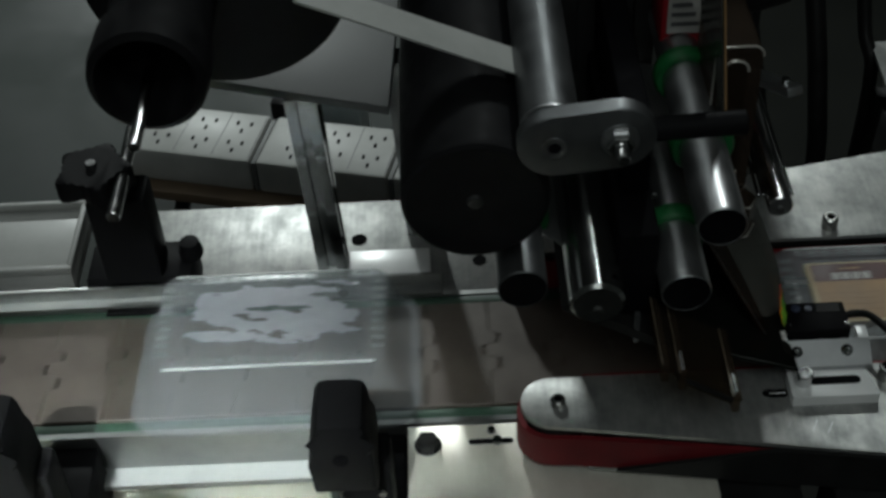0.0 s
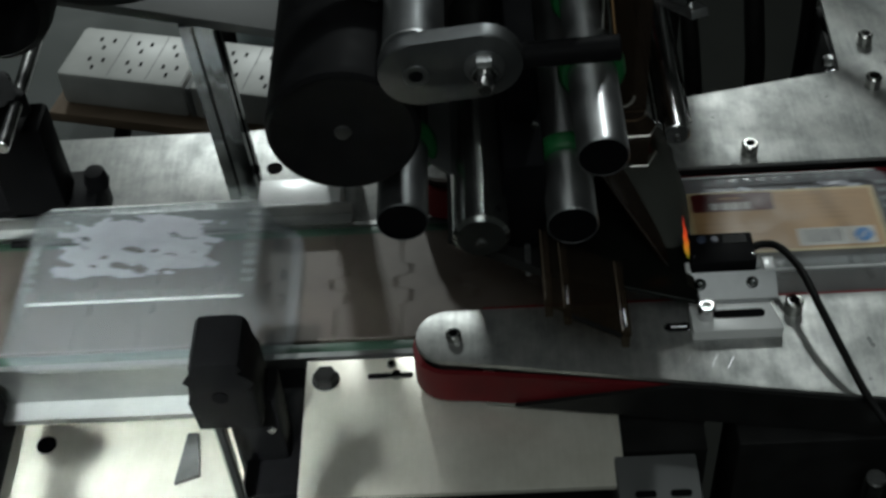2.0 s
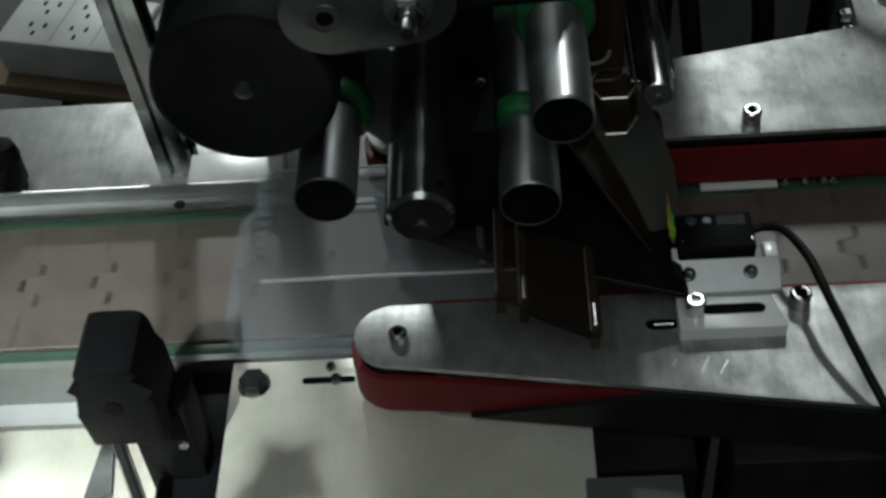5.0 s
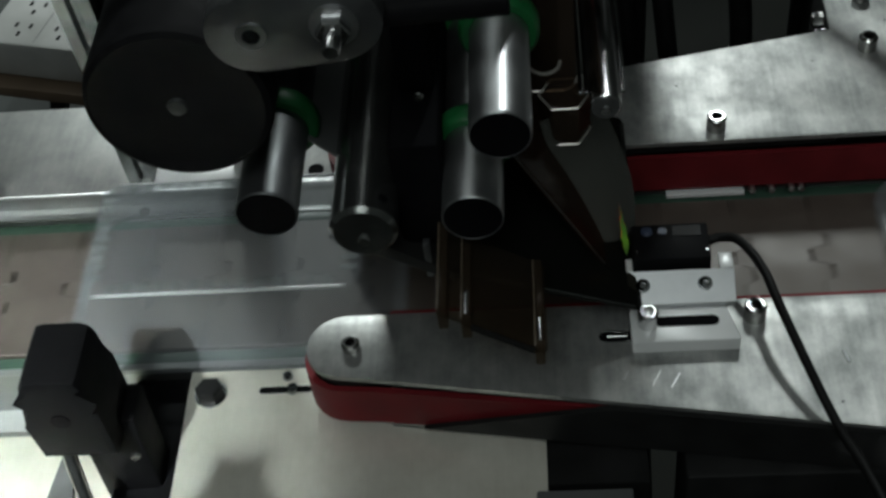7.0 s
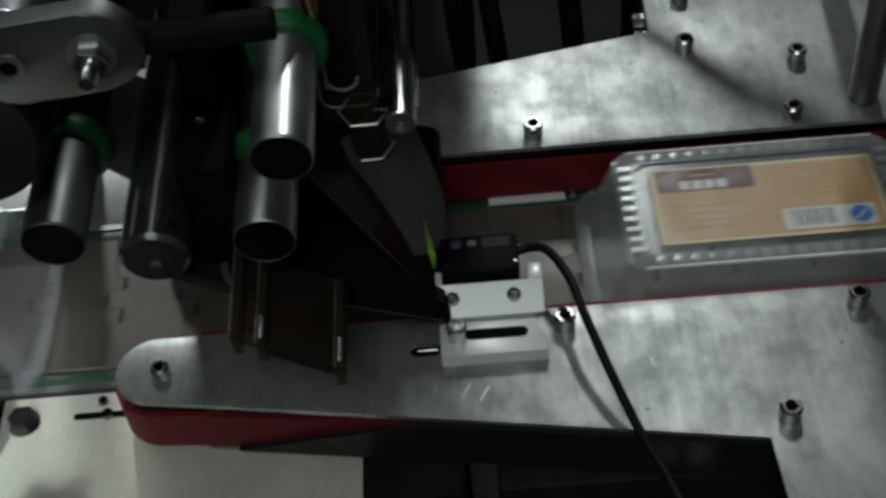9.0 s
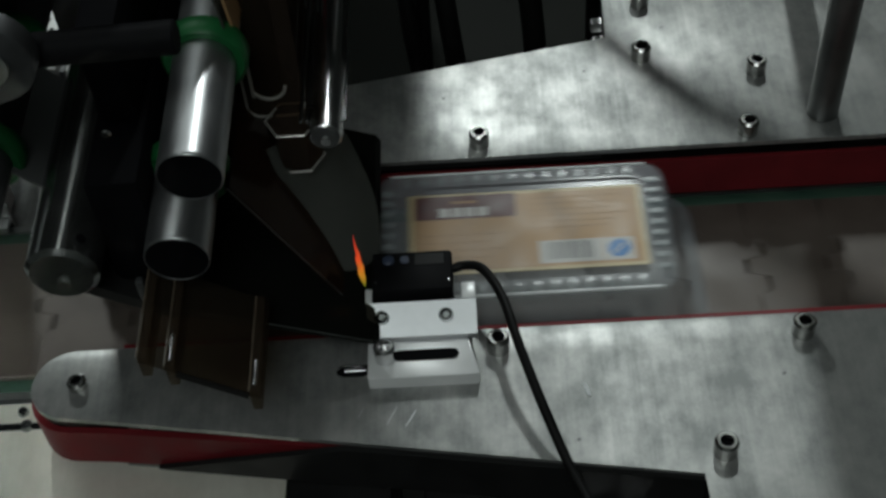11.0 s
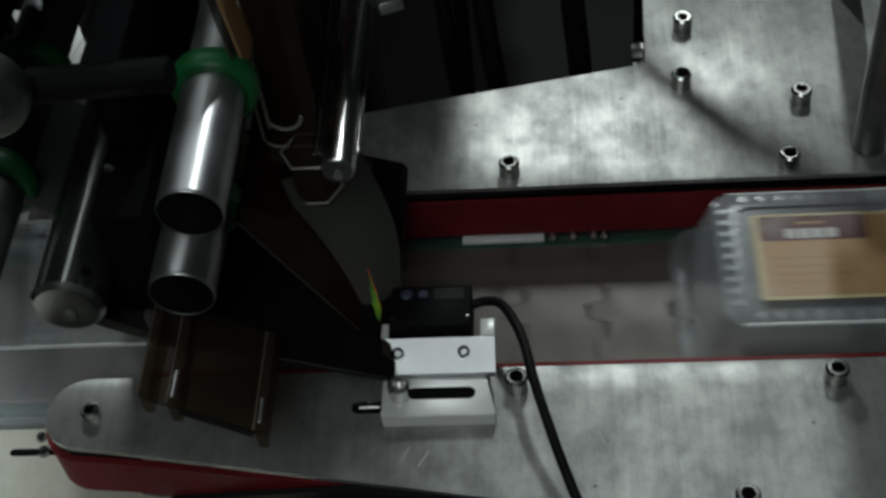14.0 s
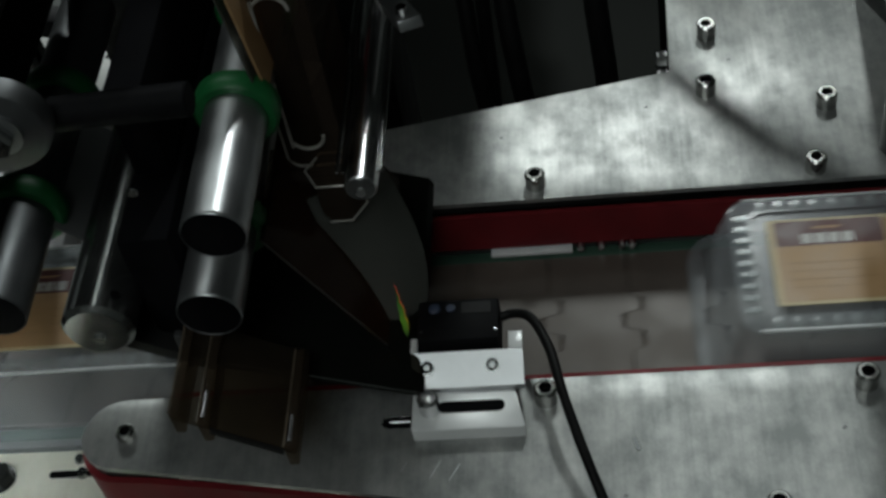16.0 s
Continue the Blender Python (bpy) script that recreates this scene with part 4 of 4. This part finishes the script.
    for z in (0.1005, 0.1215):
        part("foot_highlight", pipe([(-0.0800 + 0.0112 * math.cos(radians(60 * a)), -0.002 + 0.0112 * math.sin(radians(60 * a)), z) for a in range(7)], 0.0005, None, 5, 1), EDGE_HIGHLIGHT, w, "thin rod for the highlight on the foot's edge")
    for x in (-0.0735, -0.0710, -0.0560):
        part("guide_wire", rod((x, -0.020, 0.1370), (x, 0.11, 0.1370), 0.0009, 0.0002, 10), DARK_CHROME, w, "thin steel guide wire")
    part("block_foot", lathe([(0, 0), (0.010, 0), (0.011, 0.003), (0.011, 0.020), (0.009, 0.022), (0, 0.022)], (-0.0800, -0.002, 0.100), (0, 0, 1), 6), BLOCK, w, "faceted clear plastic foot")
    # web with labels rising from the wedge
    v = thing("label_web", "brown label web rising from the peel plate", "label web")
    part("sheet", prism([(-0.0935, 0.175), (-0.0925, 0.175), (-0.1225, 0.46), (-0.1235, 0.46)], -0.045, 0.012, 0, None, SIDE), TAN, v, "tan label web")
    part("liner", prism([(-0.0955, 0.175), (-0.0948, 0.175), (-0.1248, 0.46), (-0.1255, 0.46)], -0.048, 0.016, 0, None, SIDE), WEB, v)
    r = thing("red_valve", "red valve housing with a white label", "valve")
    part("housing", block(-0.116, -0.084, 0.066, 0.100, 0.165, 0.205, 0.002), RED_PAINT, r)
    part("cap", block(-0.115, -0.088, 0.067, 0.099, 0.205, 0.235, 0.002), BLACK_PLASTIC, r)
    part("plate_label", block(-0.113, -0.092, 0.0645, 0.0657, 0.183, 0.228), PRINT_WHITE, r, "white type label")
    for k in range(6):
        part("label_bar", block(-0.111, -0.096 - 0.002 * (k % 3), 0.0640, 0.0644, 0.188 + 0.006 * k, 0.1905 + 0.006 * k), PRINT_DARK, r)
    part("fitting", lathe([(0, 0), (0.005, 0), (0.005, 0.012), (0, 0.012)], (-0.082, 0.075, 0.178), (1, -0.3, 0), 6), CHROME, r)
    part("coil", lathe([(0, 0), (0.011, 0), (0.012, 0.002), (0.012, 0.035), (0, 0.035)], (-0.080, 0.085, 0.190), (1, 0, 0.3), 32), BLACK_PLASTIC, r)
    return w


PEEL = head()

def led_glint():
    """A glowing strip painting the sensor LED's reflection: warm on one face, green on the other."""
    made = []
    for name, y, stops in (("led_glint", -0.0003, ((0.0, (0.10, 0.20, 0.01)), (0.25, (0.75, 0.30, 0.02)), (0.55, (1.0, 0.09, 0.02)), (1.0, (0.45, 0.02, 0.02)))), ("green_glint", 0.0003, ((0.0, (0.01, 0.03, 0.005)), (0.30, (0.09, 0.24, 0.01)), (0.6, (0.03, 0.13, 0.012)), (1.0, (0.004, 0.01, 0.004))))):
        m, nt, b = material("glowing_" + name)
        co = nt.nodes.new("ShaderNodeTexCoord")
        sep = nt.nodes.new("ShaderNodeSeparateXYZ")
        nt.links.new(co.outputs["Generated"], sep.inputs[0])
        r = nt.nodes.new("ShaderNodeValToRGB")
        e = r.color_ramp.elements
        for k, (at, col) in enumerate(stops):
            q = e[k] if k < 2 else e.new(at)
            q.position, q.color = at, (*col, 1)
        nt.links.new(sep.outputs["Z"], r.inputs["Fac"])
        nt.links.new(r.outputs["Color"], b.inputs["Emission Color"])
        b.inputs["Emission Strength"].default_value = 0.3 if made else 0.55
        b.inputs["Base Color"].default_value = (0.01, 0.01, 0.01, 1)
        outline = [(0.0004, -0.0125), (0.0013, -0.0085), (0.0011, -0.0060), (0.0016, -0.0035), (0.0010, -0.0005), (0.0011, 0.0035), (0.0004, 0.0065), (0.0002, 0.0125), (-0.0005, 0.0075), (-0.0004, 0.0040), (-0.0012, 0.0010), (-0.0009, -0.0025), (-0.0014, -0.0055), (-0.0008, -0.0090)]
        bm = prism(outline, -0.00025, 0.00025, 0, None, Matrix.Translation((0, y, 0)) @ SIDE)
        made.append(part(name, bm, m, made[0] if made else PEEL, "glowing back face for the LED's dim green reflection" if made else "glowing strip standing for the LED's red and orange reflection", False))
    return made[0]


GLINT = led_glint()


def shade_box():
    """An unseen box on a floor column, added to shade the rear plate and the chain."""
    h = thing("shade_box", "dark box added out of view above the rollers to cast shade", "housing")
    part("body", block(-0.42, 0.025, 0.290, 0.460, 0.330, 0.450, 0.006), BLACK_PAINT, h)
    part("column", block(-0.20, -0.12, 0.360, 0.440, -0.85, 0.331, 0.003), BLACK_PAINT, h, "upright column")


shade_box()


def shadow_stand():
    """An unseen floor stand with two knobbed arms, added to cast shadows on the front plates."""
    c = thing("shadow_stand", "unseen black stand whose two knobs cast shadows on the front plates", "stand")
    top = Vector((-0.50, -0.70, 0.460))
    part("pole", rod((-0.50, -0.70, -0.85), top + Vector((0, 0, 0.02)), 0.011), BLACK_PAINT, c)
    part("foot", block(-0.62, -0.38, -0.82, -0.58, -0.85, -0.82, 0.006), BLACK_PAINT, c)
    towards = Vector((-0.24, -0.58, 0.80)).to_track_quat("Z", "Y").to_matrix().to_4x4()
    for tip, lobes in ((Vector((-0.364, -0.432, 0.450)), 5), (Vector((-0.490, -0.383, 0.400)), 2)):
        part("arm", rod(top, tip, 0.0080), BLACK_PAINT, c)
        star = []
        for k in range(60):
            a = 2 * math.pi * k / 60
            r = 0.0128 + 0.0042 * math.cos(lobes * a)
            star.append((r * math.cos(a), r * math.sin(a)))
        part("knob", prism(star, -0.006, 0.006, 0.002, None, Matrix.Translation(tip) @ towards), BLACK_PLASTIC, c, "lobed black knob")


shadow_stand()


def rear_posts():
    # The second post is set back to cast a band on the rear plate.
    for x, y in ((0.1650, 0.0690), (0.1720, 0.1850)):
        p = thing("steel_post", "polished round steel post standing on the rear plate", "post")
        part("post", rod((x, y, 0.0372), (x, y, 0.30), 0.0075), DARK_STEEL, p)
    k = thing("post_clamp", "black clamp with a round knob across the steel posts", "clamp")
    part("knob", lathe([(0, 0), (0.020, 0), (0.022, 0.003), (0.022, 0.014), (0.019, 0.017), (0, 0.017)], (0.178, 0.080, 0.130), (0, -0.5, 0.86), 32), BLACK_PLASTIC, k)
    part("stem", rod((0.178, 0.090, 0.115), (0.178, 0.080, 0.131), 0.006), BLACK_PLASTIC, k)
    # Beam added out of view to shade the chain and front plate at the right.
    part("shade_beam", block(0.148, 0.45, 0.070, 0.140, 0.185, 0.295, 0.003), BLACK_PLASTIC, k, "black beam added out of view on the posts to cast shade")


rear_posts()


def cables():
    # Course set above the view so that its shadow bands the rear plate.
    h = thing("air_hose", "black hose looping above the rear plate", "hose")
    part("hose", pipe([(0.02, 0.36, 0.10), (0.060, 0.262, 0.150), (0.100, 0.210, 0.157), (0.131, 0.173, 0.157), (0.180, 0.128, 0.160), (0.27, 0.02, 0.17), (0.33, -0.02, 0.12), (0.36, 0.0, 0.037)], 0.0085), CABLE, h)
    runs = [
        [(-0.050, 0.30, 0.14), (-0.040, 0.20, 0.02), (-0.030, 0.19, -0.10), (-0.02, 0.22, -0.40), (0.0, 0.25, -0.84)],
        [(-0.030, 0.30, 0.14), (-0.018, 0.20, 0.02), (-0.004, 0.20, -0.12), (0.02, 0.24, -0.40), (0.03, 0.28, -0.84)],
        [(-0.034, 0.30, 0.210), (-0.029, 0.215, 0.175), (-0.030, 0.200, 0.10), (-0.034, 0.205, -0.15), (-0.06, 0.26, -0.45), (-0.06, 0.30, -0.84)],
        [(0.020, 0.31, 0.16), (0.030, 0.23, 0.02), (0.036, 0.22, -0.10), (0.035, 0.25, -0.45), (0.04, 0.3, -0.84)],
        [(0.06, 0.32, 0.16), (0.066, 0.26, 0.05), (0.072, 0.24, -0.02), (0.075, 0.28, -0.40), (0.08, 0.32, -0.84)],
    ]
    for run, r in zip(runs, (0.005, 0.006, 0.004, 0.007, 0.005)):
        c = thing("hanging_cable", "black cable hanging behind the labelling head", "cable", "black cables behind the head")
        part("sheath", pipe(run, r), CABLE, c)


cables()

# ---- plastic boxes and their labels ----
CENTRES = [0.0245, -0.341, -0.702, -1.050, -1.456, -1.888, -2.265, -2.616, -2.963]


def loft(rings, cap=True):
    bm = bmesh.new()
    rows = []
    for hx, hy, z, r in rings:
        rows.append([bm.verts.new((x, y, z)) for x, y in rounded(-hx, hx, -hy, hy, r, 6)])
    n = len(rows[0])
    for a, b in zip(rows, rows[1:]):
        for k in range(n):
            bm.faces.new((a[k], a[(k + 1) % n], b[(k + 1) % n], b[k]))
    if cap:
        bm.faces.new(rows[-1])
    return bm


def plastic_box():
    b = thing("plastic_box", "upturned clear frosted plastic food box with a wide rim", "food box", "boxes on the conveyor")
    bm = loft([(0.0850, 0.0525, 0.0006, 0.020), (0.0850, 0.0525, 0.0042, 0.020), (0.0835, 0.0510, 0.0052, 0.019), (0.0795, 0.0475, 0.0052, 0.016), (0.0780, 0.0462, 0.0066, 0.015), (0.0685, 0.0392, 0.0385, 0.011), (0.0675, 0.0382, 0.0412, 0.0105), (0.0660, 0.0368, 0.0420, 0.010), (0.0575, 0.0292, 0.0420, 0.006), (0.0567, 0.0285, 0.0408, 0.006)])
    part("shell", bm, BOX_PLASTIC, b)
    part("front_glint", rod((-0.060, -0.0371, 0.0418), (0.060, -0.0371, 0.0418), 0.0009, 0.0002, 10), EDGE_GLINT, b, "white rod standing for the reflection along the edge")
    part("rear_glint", rod((-0.060, 0.0371, 0.0418), (0.060, 0.0371, 0.0418), 0.0006, 0.0002, 10), EDGE_GLINT, b)
    rib = mesh_of("rib", block(-0.00375, 0.00375, -0.0016, 0.0016, -0.0001, 0.0012, 0.0006, None, 1), RIB_PLASTIC)
    for sx in (-1, 1):
        for k in range(9):
            o = new("rib", rib)
            o.parent, o.location = b, (sx * 0.0620, -0.026 + k * 0.0065, 0.0420)
    ring = mesh_of("scallop", lathe([(0.0032, 0), (0.0026, 0.0008), (0, 0.0009)], (0, 0, -0.0001), (0, 0, 1), 12), RIB_PLASTIC)
    for sy in (-1, 1):
        for k in range(14):
            o = new("scallop", ring)
            o.parent, o.location = b, (-0.052 + k * 0.008, sy * 0.0332, 0.0420)
    return b


def label():
    t = thing("paper_label", "tan printed paper label with a maroon field", "label", "labels for the boxes")
    part("paper", prism(rounded(-0.0535, 0.0535, -0.0240, 0.0240, 0.0012, 3), 0.0, 0.00025), CREAM, t)
    part("tan_field", prism(rounded(-0.0510, 0.0515, -0.0222, 0.0222, 0.001, 3), 0.00026, 0.0003), TAN, t)
    part("maroon_field", prism(rounded(-0.0505, -0.0040, 0.0085, 0.0228, 0.0015, 3), 0.00031, 0.00036), MAROON, t, "maroon title field")
    for k, (x, w) in enumerate(((-0.0395, 0.0048), (-0.0335, 0.0048), (-0.0275, 0.0044), (-0.0218, 0.0048))):
        part("title_bar", block(x, x + w, 0.0098, 0.0152, 0.00037, 0.0004), PRINT_WHITE, t)
    part("title_bar", block(-0.034, -0.022, 0.0180, 0.0192, 0.00037, 0.0004), PRINT_BROWN, t)
    for k in range(6):
        part("text_bar", block(0.002, 0.046 - 0.004 * (k % 3), 0.0182 - 0.0036 * k, 0.0190 - 0.0036 * k, 0.00031, 0.00035), PRINT_BROWN, t)
    for k in range(4):
        part("text_bar", block(-0.047, -0.010 - 0.006 * (k % 2), -0.0015 - 0.0045 * k, -0.0007 - 0.0045 * k, 0.00031, 0.00035), PRINT_BROWN, t)
    part("barcode_field", block(0.0050, 0.0335, -0.0205, -0.0075, 0.00031, 0.00036), PRINT_WHITE, t, "white barcode field")
    rng = random.Random(4)
    x = 0.0085
    while x < 0.0285:
        w = rng.choice((0.0005, 0.0009, 0.0014))
        part("barcode_bar", block(x, x + w, -0.0185, -0.0085, 0.00037, 0.0004), PRINT_DARK, t)
        x += w + rng.choice((0.0006, 0.001))
    part("mark_field", block(0.0340, 0.0475, -0.0205, -0.0075, 0.00031, 0.00036), PRINT_WHITE, t)
    part("round_mark", prism(stadium(0.0404, -0.0142, 0.0412, -0.0135, 0.0048), 0.00037, 0.00042), PRINT_BLUE, t, "round blue mark")
    part("mark_stroke", prism([(0.0378, -0.0165), (0.0386, -0.0172), (0.0440, -0.0112), (0.0432, -0.0105)], 0.00043, 0.00046), PRINT_WHITE, t)
    return t


def pale_patch(box, seed, x0, x1):
    """An irregular, broken pale patch just above a box's top."""
    nx, ny = 90, 40
    bm = bmesh.new()
    grid = {}

    def vert(i, j):
        if (i, j) not in grid:
            x, y = x0 + (x1 - x0) * i / nx, -0.022 + 0.050 * j / ny
            grid[i, j] = bm.verts.new((x, y, 0.0428 + 0.0007 * noise.noise((x * 120 + seed, y * 160, 0))))
        return grid[i, j]

    for i in range(nx):
        for j in range(ny):
            u, v = i / nx, j / ny
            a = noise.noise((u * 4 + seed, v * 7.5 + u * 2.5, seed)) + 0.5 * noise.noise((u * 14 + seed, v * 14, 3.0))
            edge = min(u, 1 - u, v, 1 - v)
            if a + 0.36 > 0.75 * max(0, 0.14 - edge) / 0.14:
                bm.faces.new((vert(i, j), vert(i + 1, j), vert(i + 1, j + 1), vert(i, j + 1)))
    part("pale_patch", bm, PALE_PATCH, box, "irregular pale patch over the top")


BOXES, LABELS = [], []
first = plastic_box()
for c in CENTRES:
    BOXES.append(first if not BOXES else copy_thing(first, Matrix.Identity(4)))
master = label()
for c in CENTRES[:-1]:
    LABELS.append(master if not LABELS else copy_thing(master, Matrix.Identity(4)))
pale_patch(BOXES[1], 1.0, -0.050, 0.052)
pale_patch(BOXES[2], 5.0, -0.052, 0.046)
old = copy_thing(master, Matrix.Identity(4))
tagged(old, "tan printed label stuck askew on an unprocessed box")


# ---- what moves ----
def motions():
    steps = [0.5 * k for k in range(33)]
    walk(CHAIN_THING, [(t, pose(SPEED * t, 0, 0)) for t in steps])
    for ob, c in zip(BOXES, CENTRES):
        walk(ob, [(t, pose(c - 0.001 + SPEED * t, 0.0, 0)) for t in steps])
    landing = [(-0.100 - c) / SPEED for c in CENTRES]
    for k, ob in enumerate(LABELS):
        c, t0 = CENTRES[k], landing[k]
        waiting = pose(-0.1010, 0.0, 0.0655 - 0.0005 * k, 0, 19.7, 0)
        ride = lambda t: pose(c + 0.001 + SPEED * t, -0.0015, 0.0434)
        rows = {}
        for n in range(161):
            t = n / 10
            if t >= t0:
                m = ride(t)
            elif t >= t0 - 0.4:
                m = waiting.lerp(ride(t), (t - t0 + 0.4) / 0.4)
            else:
                m = waiting
            rows[t] = m
        walk(ob, sorted(rows.items()))
    # the glint strip turns its red face out while a box passes the sensor, and its green face otherwise
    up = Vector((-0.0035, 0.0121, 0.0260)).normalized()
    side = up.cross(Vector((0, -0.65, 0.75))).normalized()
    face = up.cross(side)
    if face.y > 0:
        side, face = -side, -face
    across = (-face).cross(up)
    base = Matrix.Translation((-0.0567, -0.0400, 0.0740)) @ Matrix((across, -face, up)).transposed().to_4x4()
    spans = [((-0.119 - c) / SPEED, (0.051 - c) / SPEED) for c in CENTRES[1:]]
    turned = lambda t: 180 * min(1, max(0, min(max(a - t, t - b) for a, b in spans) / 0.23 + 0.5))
    walk(GLINT, [(n / 10, base @ pose(0, 0, 0, 0, 0, turned(n / 10))) for n in range(161)])
    walk(old, [(t, pose(CENTRES[-1] - 0.012 + SPEED * t, -0.0015, 0.0434)) for t in steps])


motions()
